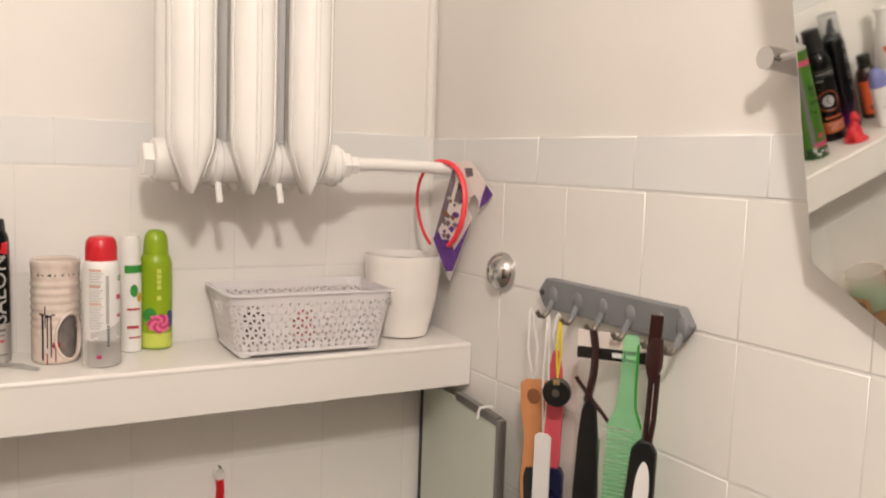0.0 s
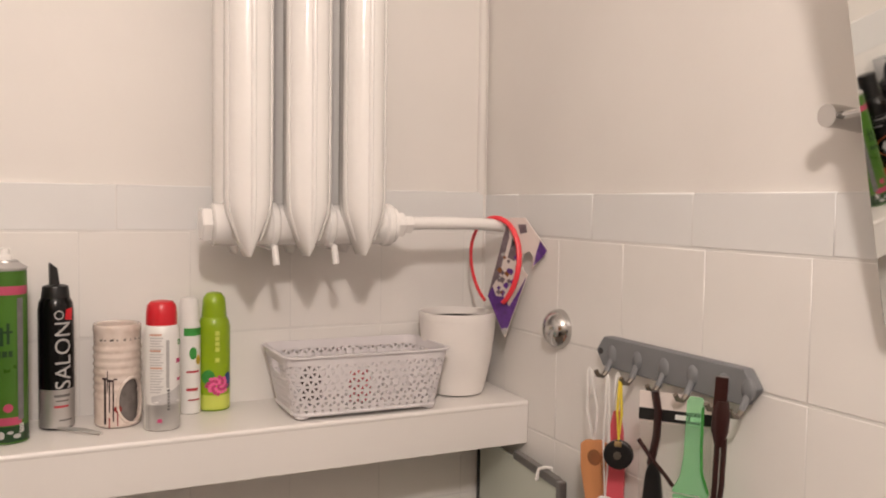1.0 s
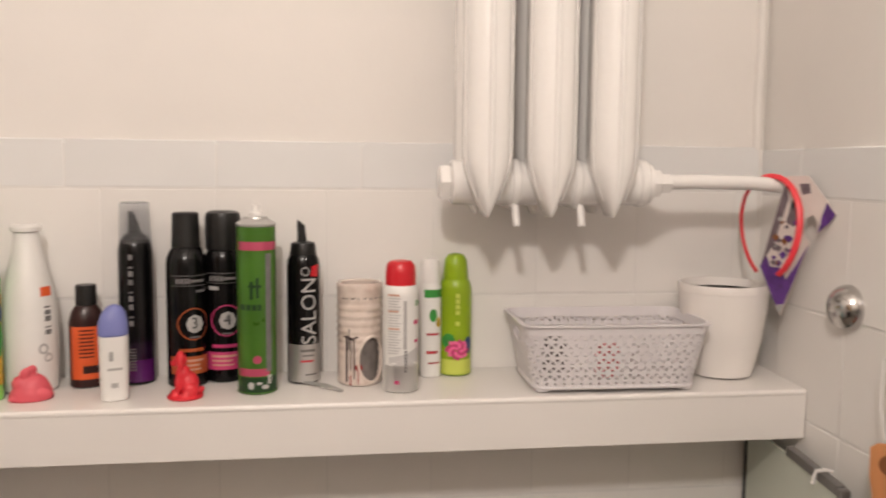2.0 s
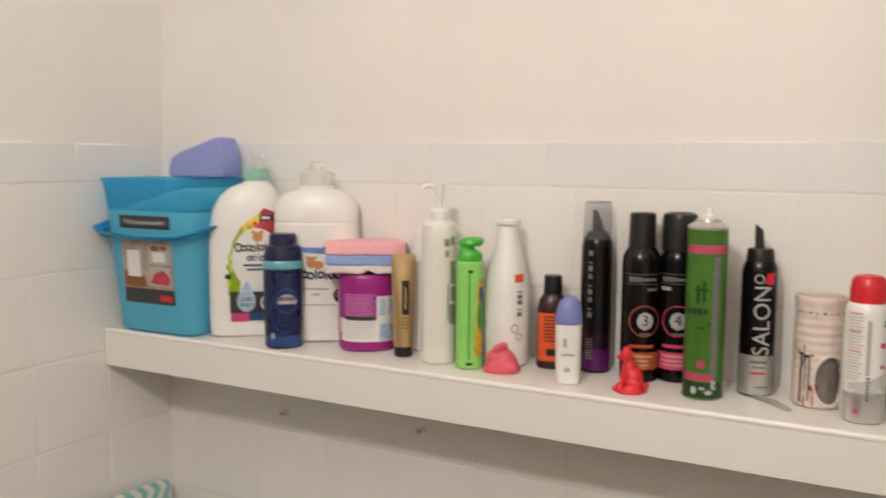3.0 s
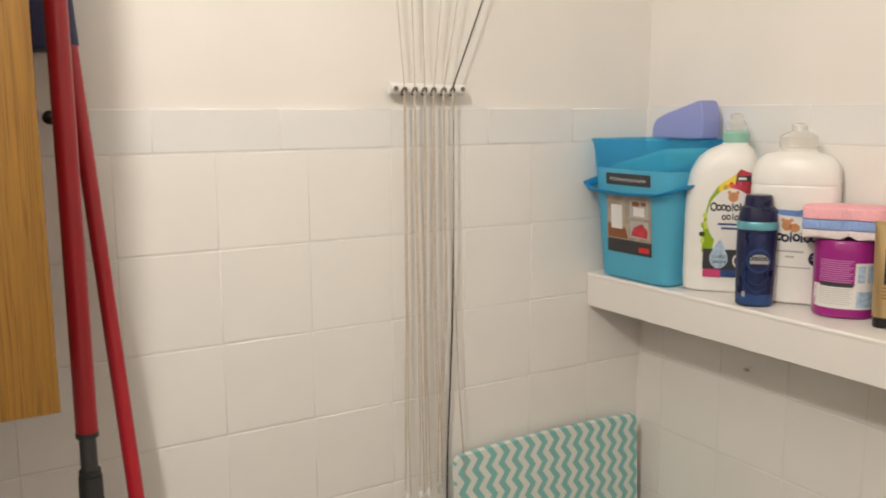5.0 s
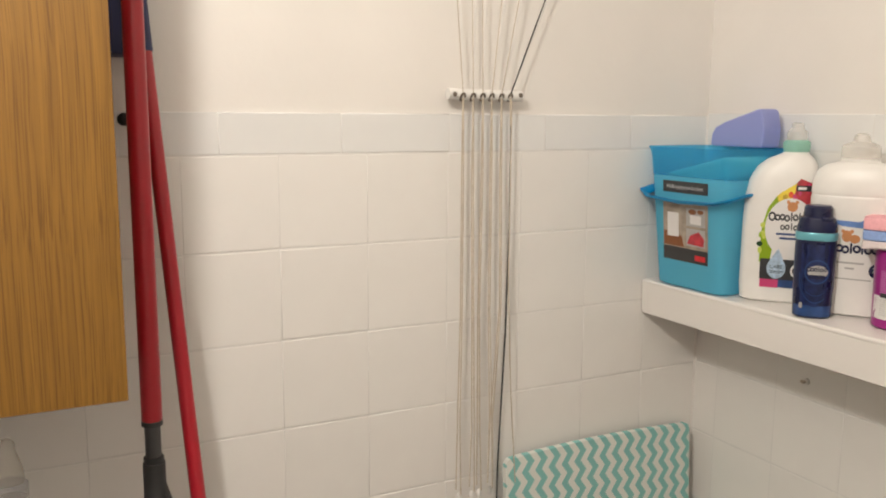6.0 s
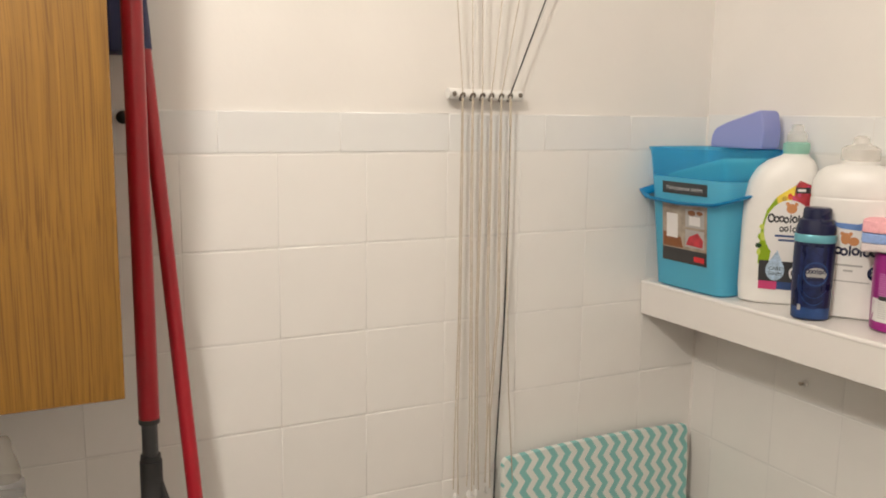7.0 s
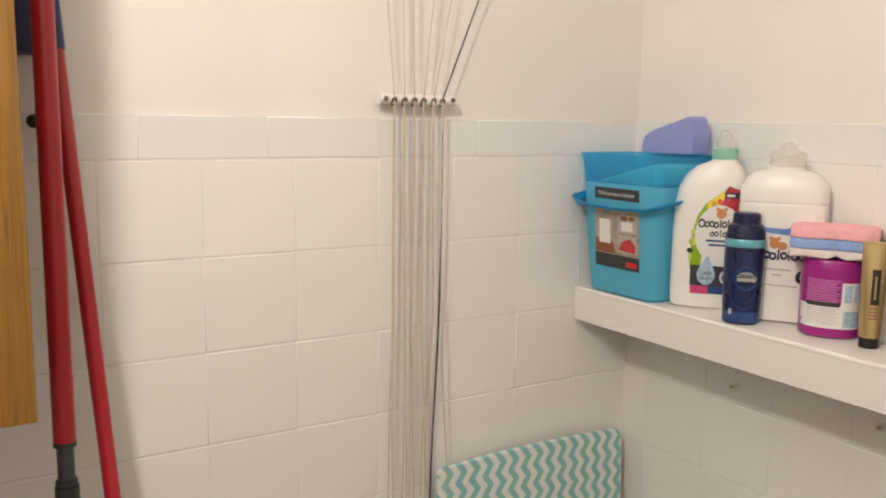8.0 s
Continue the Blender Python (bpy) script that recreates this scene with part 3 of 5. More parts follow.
# purple and black mousse with a clear cap
t = stand("styling_mousse_can", "black and purple mousse can under a smoked clear cap", "spray can", 0.877, -0.034, 22)
secs = [(0, 0.0205, 0.0205, 2), (0.002, 0.0225, 0.0225, 2), (0.06, 0.0225, 0.0225, 2), (0.13, 0.0225, 0.0225, 2), (0.178, 0.0222, 0.0222, 2), (0.188, 0.0205, 0.0205, 2), (0.194, 0.0175, 0.0175, 2)]
part("can", loft(secs), black_gloss, t)
surf = skin(secs)
sticker("violet_fade", rect(-0.0222, 0.0222, 0.034, 0.058, 24), deep_violet, t, surf)
sticker("violet_foot", rect(-0.0222, 0.0222, 0.004, 0.034, 24), violet_fade, t, surf)
part("nozzle", loft([(0.193, 0.0165, 0.0165), (0.199, 0.0155, 0.0155), (0.203, 0.0085, 0.009), (0.219, 0.006, 0.008, 2, -0.002, 0), (0.231, 0.003, 0.005, 2, -0.005, 0)], 20), black, t)
part("cap", shell([(0.190, 0.0208, 0.0208), (0.242, 0.0188, 0.0188)], [(0.2435, 0.017, 0.017), (0.2415, 0.017, 0.017)], 28), smoke_plastic, t, "clear smoked cap")
sticker("bars", bars([(-0.013, -0.008, 0.080 + 0.011 * i, (0.0075, 0.0022, 0.007)[i % 3]) for i in range(9)] + [(-0.015, -0.006, 0.02 + 0.004 * i, 0.002) for i in range(8)]), dim_grey, t, surf, 0.0009)

# oil burner
t = stand("oil_burner", "ribbed beige ceramic oil burner with dark glaze drips", "oil burner", 1.175, -0.060, 10)
bm = bmesh.new()
N, RO = 72, 0.0305
rows = []
ZS = [0.138 * i / 46 for i in range(47)]
for z in ZS:
    r = RO + (0.0009 * math.cos(2 * math.pi * z / 0.0105) if 0.04 < z < 0.112 else 0) - (0.002 if z < 0.003 else 0) + (0.0008 if 0.128 < z < 0.136 else 0)
    rows.append([bm.verts.new((r * math.sin(2 * math.pi * i / N), -r * math.cos(2 * math.pi * i / N), z)) for i in range(N)])
for j in range(46):
    for i in range(N):
        a = (i + 0.5) / N * 360
        a -= 360 * (a > 180)
        zc = (ZS[j] + ZS[j + 1]) / 2
        ex, ez = (a - 22) / 38, (zc - 0.034) / (0.033 if zc > 0.034 else 0.029)
        if ex * ex + ez * ez < 1 or (abs(zc - 0.1185) < 0.0015 and i % 6 == 0):
            continue
        bm.faces.new((rows[j][i], rows[j][(i + 1) % N], rows[j + 1][(i + 1) % N], rows[j + 1][i]))
bm.faces.new(rows[0])
body = part("body", bm, ceramic, t, smooth=60)
so = body.modifiers.new("thick", "SOLIDIFY")
so.thickness, so.offset = 0.004, -1
rimp = [(RO * 1.0 * math.sin(radians(22 + 38 * math.cos(k * math.pi / 18))), -RO * 1.0 * math.cos(radians(22 + 38 * math.cos(k * math.pi / 18))),
         0.034 + (0.033 if math.sin(k * math.pi / 18) > 0 else 0.029) * math.sin(k * math.pi / 18)) for k in range(37)]
part("window_lip", tube(rimp, 0.0022, 8), ceramic, t)
part("bowl", lathe([(0.004, 0.098), (0.018, 0.104), (0.0262, 0.122), (0.0245, 0.122), (0.016, 0.108), (0.003, 0.104)]), burner_dark, t, "dark oil bowl")
# dark lining inside the body
part("back_soot", lathe([(0.0255, 0.006), (0.0255, 0.09)], caps=False), burner_dark, t)
flat = skin([(0, RO + 0.0008, RO + 0.0008, 2), (0.14, RO + 0.0008, RO + 0.0008, 2)])
# dark dots over the vent holes, painting the shade inside them
dots = bmesh.new()
for k in range(9):
    oval(0.0275 * math.sin(radians(-72 + 18 * k)), 0.1185, 0.0011, 0.0014, n=8, bm=dots)
sticker("vent_hole", dots, burner_dark, t, flat, 0.0004)
drips = bars([(-0.0235, -0.0215, 0.006, 0.062), (-0.0185, -0.0172, 0.022, 0.045), (-0.0145, -0.013, 0.010, 0.056), (-0.0255, -0.0195, 0.066, 0.0025), (-0.0195, -0.0135, 0.063, 0.003), (-0.0135, -0.009, 0.0655, 0.002), (-0.0205, -0.0195, 0.05, 0.028)])
sticker("dark_drip", drips, drip_dark, t, flat)
sticker("red_drip", oval(-0.008, 0.026, 0.005, 0.005, n=12), drip_red, t, flat)
sticker("red_drip", bars([(-0.0095, -0.0080, 0.004, 0.02), (-0.019, -0.0175, 0.001, 0.014)]), drip_red, t, flat, 0.0008)

# white deodorant with a red cap
t = stand("deodorant_can", "white and grey deodorant can with red cap", "spray can", 1.227, -0.102, 12)
secs = [(0, 0.021, 0.021, 2), (0.0015, 0.0238, 0.0238, 2), (0.128, 0.0238, 0.0238, 2), (0.136, 0.0225, 0.0225, 2), (0.141, 0.0195, 0.0195, 2)]
part("can", loft(secs), white_plastic, t)
part("cap", lathe([(0.0185, 0.139), (0.0202, 0.141), (0.0200, 0.156), (0.0186, 0.1665), (0.0145, 0.1715), (0.006, 0.173)]), red_plastic, t, "rounded red cap")
surf = skin(secs)
sticker("pale_grey_band", shape([(-0.0234, 0.036), (0.0234, 0.036), (0.0234, 0.062), (0.0, 0.052), (-0.0234, 0.046)], 4), faint_ink, t, surf)
sticker("grey_foot", rect(-0.0234, 0.0234, 0.002, 0.036, 24), silver, t, surf)
sticker("small_print", bars([(-0.0205, -0.0065 - 0.002 * (i % 3), 0.124 - 0.0036 * i, 0.0016) for i in range(21)]), faint_ink, t, surf, 0.0008)
sticker("heading_bars", bars([(-0.0205, -0.0085, 0.128, 0.0024), (-0.0205, -0.0095, 0.107, 0.0022), (-0.0205, -0.0085, 0.084, 0.0022)]), cream_ink, t, surf, 0.0010)
sticker("grey_line", rect(-0.003, 0.0012, 0.058, 0.122, 4), label_grey, t, surf, 0.0009)
sticker("upright_print", bars([(-0.0018, 0.0018, 0.028 + 0.0042 * i, 0.003) for i in range(7)]), dim_grey, t, surf, 0.0010)
sticker("round_mark", oval(0.017, 0.118, 0.003, 0.004, 0.4), leaf_green, t, surf)
sticker("red_bars", bars([(0.012, 0.019, 0.09, 0.006), (0.013, 0.019, 0.066, 0.004), (-0.014, -0.008, 0.012, 0.005)]), pink_ink, t, surf)

# slim white deodorant
t = stand("deodorant_can", "slim white deodorant can with olive print", "spray can", 1.274, -0.040, 14)
secs = [(0, 0.0135, 0.0135, 2), (0.0015, 0.0155, 0.0155, 2), (0.125, 0.0155, 0.0155, 2), (0.132, 0.014, 0.014, 2)]
part("can", loft(secs), white_plastic, t)
part("cap", lathe([(0.0135, 0.131), (0.0142, 0.133), (0.0138, 0.158), (0.012, 0.165), (0.006, 0.167)]), white_plastic, t)
surf = skin(secs)
sticker("green_band", rect(-0.0125, 0.0135, 0.113, 0.124, 14), leaf_green, t, surf)
sticker("olive", oval(-0.001, 0.088, 0.0055, 0.009), leaf_green, t, surf)
sticker("olive", oval(0.007, 0.078, 0.004, 0.007), photo_mix, t, surf, 0.0008)
sticker("bars", bars([(-0.010, 0.008, 0.06, 0.003), (-0.010, 0.006, 0.034, 0.004), (-0.008, 0.009, 0.020, 0.002)]), photo_red, t, surf)

# lime deodorant
t = stand("deodorant_can", "lime green deodorant can with pink flower print", "spray can", 1.311, -0.030, 4)
secs = [(0, 0.020, 0.020, 2), (0.002, 0.0228, 0.0228, 2), (0.122, 0.0228, 0.0228, 2), (0.131, 0.0208, 0.0208, 2), (0.136, 0.0178, 0.0178, 2)]
part("can", loft(secs), lime, t)
part("cap", lathe([(0.0168, 0.135), (0.0178, 0.137), (0.0166, 0.155), (0.0155, 0.163), (0.011, 0.170), (0.005, 0.172)]), lime, t)
surf = skin(secs)
sticker("pale_foot", rect(-0.0225, 0.0225, 0.003, 0.024, 24), lime_pale, t, surf)
sticker("leaf", oval(-0.013, 0.05, 0.008, 0.011), leaf_green, t, surf)
sticker("leaf", oval(0.015, 0.044, 0.006, 0.012), royal, t, surf)
for k in range(40):
    a, q = k * 2.4, 0.0150 * math.sqrt((k + 0.5) / 40)
    sticker("petal", oval(-0.001 + q * math.cos(a), 0.0385 + q * 0.9 * math.sin(a), 0.0026, 0.0026, n=7), (pink_ink, bright_pink)[k % 2], t, surf, 0.0007 + 0.00003 * k)
sticker("name_print", bars([(-0.0045, 0.0015, 0.072 + 0.0078 * i, 0.0062) for i in range(6) if i != 1]), lime_pale, t, surf)

# plant pot
t = stand("plant_pot", "plain off-white flower pot, empty", "pot", 1.694, -0.066, 0)
part("pot", shell([(0, 0.034, 0.034), (0.002, 0.0425, 0.0425), (0.02, 0.0475, 0.0475), (0.06, 0.0560, 0.0560), (0.1, 0.0608, 0.0608), (0.1195, 0.0618, 0.0618), (0.1205, 0.0622, 0.0622)],
                  [(0.1205, 0.058, 0.058), (0.1, 0.0565, 0.0565), (0.008, 0.038, 0.038)], 56), pot_white, t)
part("rim", shell([(0.1206, 0.0623, 0.0623), (0.122, 0.0627, 0.0627), (0.130, 0.0628, 0.0628)], [(0.1325, 0.0622, 0.0622), (0.1322, 0.0602, 0.0602), (0.1206, 0.058, 0.058)], 56), pot_white, t)


# pierced basket
def round_rect(hx, hy, r, s):
    """The point at the share s of a rounded rectangle's outline, starting in the middle of the front."""
    straight = [2 * (hx - r), 2 * (hy - r)]
    arc = math.pi * r / 2
    d = (s % 1.0) * (2 * sum(straight) + 4 * arc) + straight[0] / 2
    for k in (0, 1, 2, 3, 0):
        run = straight[k % 2]
        mx, my = ((hx - r, -hy), (hx, hy - r), (-hx + r, hy), (-hx, -hy + r))[k]
        dx, dy = ((1, 0), (0, 1), (-1, 0), (0, -1))[k]
        if d <= run:
            return mx - dx * (run - d), my - dy * (run - d)
        d -= run
        if d <= arc:
            a = radians(-90 + 90 * k) + d / r
            cx, cy = ((hx - r, -hy + r), (hx - r, hy - r), (-hx + r, hy - r), (-hx + r, -hy + r))[k]
            return cx + r * math.cos(a), cy + r * math.sin(a)
        d -= arc
    return round_rect(hx, hy, r, 0.0)


def pierced(bottom, top, z0, z1, nx, ny, open_at):
    """A wall of triangles with triangular holes, running round the whole basket."""
    bm = bmesh.new()

    def at(u, v):
        (ax, ay), (bx, by) = round_rect(*bottom, u), round_rect(*top, u)
        return ax + (bx - ax) * v, ay + (by - ay) * v, z0 + (z1 - z0) * v
    for j in range(ny):
        for i in range(2 * nx):
            b = i // 2 + 0.5 * (j % 2)
            tri = [(b, j), (b + 1, j), (b + 0.5, j + 1)] if i % 2 == 0 else [(b + 1, j), (b + 1.5, j + 1), (b + 0.5, j + 1)]
            cu, cv = sum(p[0] for p in tri) / 3, sum(p[1] for p in tri) / 3
            if open_at((cu / nx) % 1.0, cv / ny):
                continue
            o = [bm.verts.new(at(p[0] / nx, p[1] / ny)) for p in tri]
            q = [bm.verts.new(at((cu + (p[0] - cu) * 0.49) / nx, (cv + (p[1] - cv) * 0.49) / ny)) for p in tri]
            for k in range(3):
                bm.faces.new((o[k], o[(k + 1) % 3], q[(k + 1) % 3], q[k]))
    bmesh.ops.remove_doubles(bm, verts=bm.verts, dist=0.0002)
    return bm


t = stand("storage_basket", "light grey plastic storage basket pierced with triangles", "basket", 1.511, -0.086, -1.5)
BX, BY, RX, RY, BH = 0.108, 0.061, 0.1235, 0.072, 0.090
handles = lambda u, v: v > 0.72 and min(abs(u - 0.25), abs(u - 0.75)) < 0.035
side = part("pierced_side", pierced((BX, BY, 0.018), (RX, RY, 0.022), 0.004, BH - 0.010, 56, 7, handles), basket_grey, t, smooth=0)
so = side.modifiers.new("thick", "SOLIDIFY")
so.thickness, so.offset = 0.002, 0
band = bmesh.new()
rows = [[band.verts.new((*round_rect(RX + d, RY + d, 0.022, k / 96), z)) for k in range(96)] for d, z in ((0.0012, BH - 0.012), (0.002, BH - 0.002), (0.0055, BH - 0.001), (0.0055, BH + 0.001), (0.0005, BH + 0.0015), (-0.0015, BH - 0.012))]
for a, b in zip(rows, rows[1:] + rows[:1]):
    for k in range(96):
        band.faces.new((a[k], a[(k + 1) % 96], b[(k + 1) % 96], b[k]))
part("rim", band, basket_grey, t)
part("lower_rail", tube([(*round_rect(BX + 0.0008, BY + 0.0008, 0.018, k / 64), 0.0065) for k in range(65)], 0.003, 8), basket_grey, t)
part("base", boxed(-BX + 0.004, BX - 0.004, -BY + 0.004, BY - 0.004, 0.004, 0.007, bevel=0.001), basket_grey, t)
for sx in (-1, 1):
    for sy in (-1, 1):
        part("foot", lathe([(0.009, 0.0), (0.0105, 0.001), (0.0105, 0.007)], 20), basket_grey, t).location = (sx * (BX - 0.011), sy * (BY - 0.011), 0)
for n_, x, y, w, h, mt, lb in (("hair_tie", -0.07, 0.01, 0.03, 0.05, dark_brown, "dark hair clip lying in the basket"), ("cosmetic_pot", 0.0, -0.01, 0.03, 0.045, coral, "coral cosmetic pot in the basket"),
                              ("cosmetic_pot", 0.05, 0.0, 0.025, 0.04, basket_grey, "pale cosmetic pot in the basket")):
    c = thing(n_, lb, "toiletry", pose(1.514 + x, -0.086 + y, shelf_top(1.514 + x, -0.086 + y) + 0.009))
    part("body", lathe([(w * 0.5, 0), (w * 0.55, 0.003), (w * 0.55, h * 0.8), (w * 0.45, h)], 20), mt, c)

# tweezers
t = stand("tweezers", "thin steel tweezers lying on the shelf", "tweezers", 1.090, -0.062, -40)
for s in (-1, 1):
    part("arm", tube([(0.0, 0, 0.003), (0.02, s * 0.002, 0.004), (0.05, s * 0.004, 0.004), (0.078, s * 0.0008, 0.0015)], 0.0018, 8, flat=0.7), silver, t)

# ---- bucket end of the shelf ----
t = stand("plastic_bucket", "translucent turquoise rectangular plastic bucket with label", "bucket", 0.124, -0.090, 1, group="cleaning things on the shelf")
bsecs = [(0, 0.082, 0.058, 7), (0.003, 0.088, 0.064, 7), (0.195, 0.104, 0.078, 7), (0.212, 0.105, 0.079, 7)]
part("body", shell(bsecs, [(0.212, 0.103, 0.077, 7), (0.19, 0.102, 0.076, 7), (0.006, 0.086, 0.062, 7)], 56), bucket_blue, t)
part("upper_rim", shell([(0.2125, 0.1055, 0.0795, 7), (0.243, 0.108, 0.082, 7), (0.260, 0.111, 0.085, 7)], [(0.264, 0.1135, 0.0875, 7), (0.267, 0.1135, 0.0875, 7), (0.267, 0.109, 0.083, 7), (0.2125, 0.1035, 0.0775, 7)], 56), bucket_clear, t, "clearer turquoise upper rim")
part("handle", tube([(-0.112, 0.0, 0.195), (-0.116, -0.03, 0.188), (-0.110, -0.082, 0.178), (-0.085, -0.090, 0.170), (0, -0.092, 0.166), (0.085, -0.090, 0.170), (0.110, -0.082, 0.178), (0.116, -0.03, 0.188), (0.112, 0.0, 0.195)], 0.0034, 8, flat=2.8), bucket_dark, t, "darker blue hanging handle")
for s in (-1, 1):
    part("handle_lug", boxed(s * 0.104, s * 0.118, -0.012, 0.012, 0.185, 0.212, bevel=0.004), bucket_dark, t)
surf = skin(bsecs)
sticker("label_head", rect(-0.060, 0.056, 0.182, 0.204, 6), mop_grey, t, surf, 0.0008)
sticker("label_print", words("Multi-purpose bucket", 0.0108, -0.002, 0.193), label_white, t, surf, 0.0013)
sticker("label_photo", rect(-0.060, 0.056, 0.078, 0.163, 6), photo_warm, t, surf, 0.0008)
sticker("label_window", rect(-0.048, -0.018, 0.098, 0.144, 4), label_white, t, surf, 0.0013)
sticker("label_shelf", shape([(-0.058, 0.080), (-0.004, 0.080), (-0.010, 0.100), (-0.058, 0.108)], 2), file_brown, t, surf, 0.0011)
sticker("label_inset", rect(0.002, 0.050, 0.122, 0.156, 4), label_grey, t, surf, 0.0013)
sticker("inset_picture", rect(0.012, 0.040, 0.126, 0.143, 4), label_white, t, surf, 0.0017)
sticker("inset_picture", oval(0.018, 0.149, 0.010, 0.005, bm=oval(0.038, 0.150, 0.008, 0.004)), file_brown, t, surf, 0.0017)
sticker("label_inset", rect(0.002, 0.050, 0.084, 0.117, 4), label_grey, t, surf, 0.0013)
sticker("inset_picture", shape([(0.004, 0.088), (0.046, 0.086), (0.048, 0.100), (0.034, 0.113), (0.012, 0.104)], 2), photo_red, t, surf, 0.0017)
sticker("label_foot", rect(-0.060, 0.056, 0.052, 0.078, 6), mop_grey, t, surf, 0.0008)
sticker("red_tag", rect(0.024, 0.050, 0.058, 0.068, 4), red_plastic, t, surf, 0.0013)

t = thing("folded_cloth", "pale mint folded cloth inside the bucket", "cloth", pose(0.13, -0.088, shelf_top(0.13) + 0.19, 0, -14, -3), "cleaning things on the shelf")
part("cloth", boxed(-0.085, 0.085, -0.06, 0.06, 0.0, 0.045, bevel=0.012, seg=3), mint_cloth, t)
t = thing("dustpan", "lilac plastic scoop lying across the bucket rim", "scoop", pose(0.150, -0.058, shelf_top(0.13) + 0.2685, 0, 0, 2), "cleaning things on the shelf")
sc = plate([(-0.062, 0.0), (-0.060, 0.022), (-0.052, 0.036), (-0.03, 0.046), (0.050, 0.071), (0.057, 0.066), (0.064, 0.034), (0.062, 0.0)], -0.018, 0.03, 0.005)
part("scoop", sc, scoop_lilac, t)

# white softener bottle with curved back
def detergent(x, y, turn, secs, label, name="detergent_bottle", category="bottle", mat=white_plastic):
    t = stand(name, label, category, x, y, turn, "cleaning things on the shelf")
    part("bottle", loft(secs, 48), mat, t)
    return t, skin(secs)


secs = [(0, 0.055, 0.030, 4), (0.004, 0.061, 0.034, 4), (0.03, 0.063, 0.036, 4), (0.13, 0.063, 0.036, 4), (0.18, 0.0625, 0.035, 3.4), (0.215, 0.0585, 0.034, 2.9, 0.002), (0.238, 0.050, 0.031, 2.6, 0.006),
        (0.252, 0.038, 0.026, 2.3, 0.011), (0.261, 0.022, 0.020, 2, 0.017), (0.266, 0.019, 0.019, 2, 0.018)]
t, surf = detergent(0.266, -0.074, 38, secs, "white fabric detergent bottle with colourful round label and clear cap")
part("collar", loft([(0.264, 0.021, 0.021, 2, 0.018), (0.272, 0.0225, 0.0225, 2, 0.018), (0.281, 0.022, 0.022, 2, 0.018), (0.284, 0.018, 0.018, 2, 0.018)], 32), mint_clear, t, "mint green pouring collar")
part("dosing_cap", loft([(0.2842, 0.017, 0.017, 2, 0.018), (0.298, 0.0165, 0.0165, 2, 0.018), (0.304, 0.011, 0.011, 2, 0.018), (0.312, 0.010, 0.010, 2, 0.018), (0.3145, 0.006, 0.006, 2, 0.018)], 28), clear_plastic, t, "clear dosing cap")
sticker("label", shape([(-0.026, 0.026), (0.050, 0.030), (0.053, 0.10), (0.050, 0.19), (0.030, 0.197), (0.0, 0.175), (-0.02, 0.15), (-0.028, 0.12), (-0.03, 0.07)], 5), label_white, t, surf)
sticker("print_ground", shape([(-0.0295, 0.066), (-0.012, 0.066), (-0.012, 0.120), (0.0, 0.150), (-0.006, 0.170), (-0.02, 0.15), (-0.028, 0.12)], 4), lime, t, surf, 0.0007)
sticker("print_ground", shape([(0.0, 0.150), (0.020, 0.155), (0.024, 0.190), (0.0, 0.175), (-0.006, 0.170)], 3), yellow_ink, t, surf, 0.0007)
sticker("print_ground", shape([(0.020, 0.155), (0.052, 0.155), (0.050, 0.19), (0.030, 0.197), (0.024, 0.190)], 3), photo_red, t, surf, 0.0007)
fruits = random.Random(3)
for k in range(34):
    u = k / 33
    x = -0.027 + 0.074 * u ** 1.4 + fruits.uniform(-0.004, 0.004)
    z = 0.085 + 0.105 * u ** 0.55 + fruits.uniform(-0.006, 0.004) - (0.006 if u > 0.8 else 0)
    sticker("fruit_print", oval(x, z, fruits.uniform(0.002, 0.006), fruits.uniform(0.003, 0.007), n=10), fruits.choice((leaf_green, dark_green, yellow_ink, lime, lime_pale) if u < 0.45 else (yellow_ink, orange, lime, photo_mix) if u < 0.65 else (photo_red, red_plastic, pink_ink, leaf_green, orange)), t, surf, 0.0008 + 0.00002 * k)
sticker("head_bar", rect(0.024, 0.050, 0.178, 0.187, 6), ink, t, surf, 0.0019)
sticker("head_bars", bars([(0.027, 0.040, 0.1805, 0.0038)]), label_white, t, surf, 0.0023)
sticker("label_oval", oval(0.018, 0.121, 0.0405, 0.046), label_white, t, surf, 0.0016)
sticker("bear_print", oval(0.020, 0.154, 0.0085, 0.0075, bm=oval(0.013, 0.161, 0.003, 0.003, n=10, bm=oval(0.027, 0.161, 0.003, 0.003, n=10))), file_wood, t, surf, 0.0020)
sticker("name_mark", marks([(-0.012, "C"), (-0.003, "o"), (0.005, "o"), (0.0125, "o"), (0.0195, "l"), (0.026, "o"), (0.0325, "l"), (0.039, "o"), (0.047, "o")], 0.137, 0.0105, marks([(0.006, "o"), (0.0135, "o"), (0.0205, "l"), (0.027, "o")], 0.1225, 0.0085)), ink, t, surf, 0.0020)
sticker("blue_print", bars([(-0.004, 0.040, 0.110, 0.0032), (0.002, 0.036, 0.1035, 0.0032)]), royal, t, surf, 0.0020)
sticker("dark_panel", rect(-0.027, 0.050, 0.040, 0.072, 10), ink, t, surf, 0.0018)
sticker("drop_badge", oval(0.0, 0.058, 0.0155, 0.0165), pale_print, t, surf, 0.0023)
sticker("drop_badge", shape([(-0.011, 0.07), (0.011, 0.07), (0.002, 0.089)], 2), pale_print, t, surf, 0.0023)
sticker("badge_print", words("CARE", 0.0085, 0.0, 0.060), ink, t, surf, 0.0028)
sticker("badge_print", words("SERUM", 0.0075, 0.0, 0.052), ink, t, surf, 0.0028)
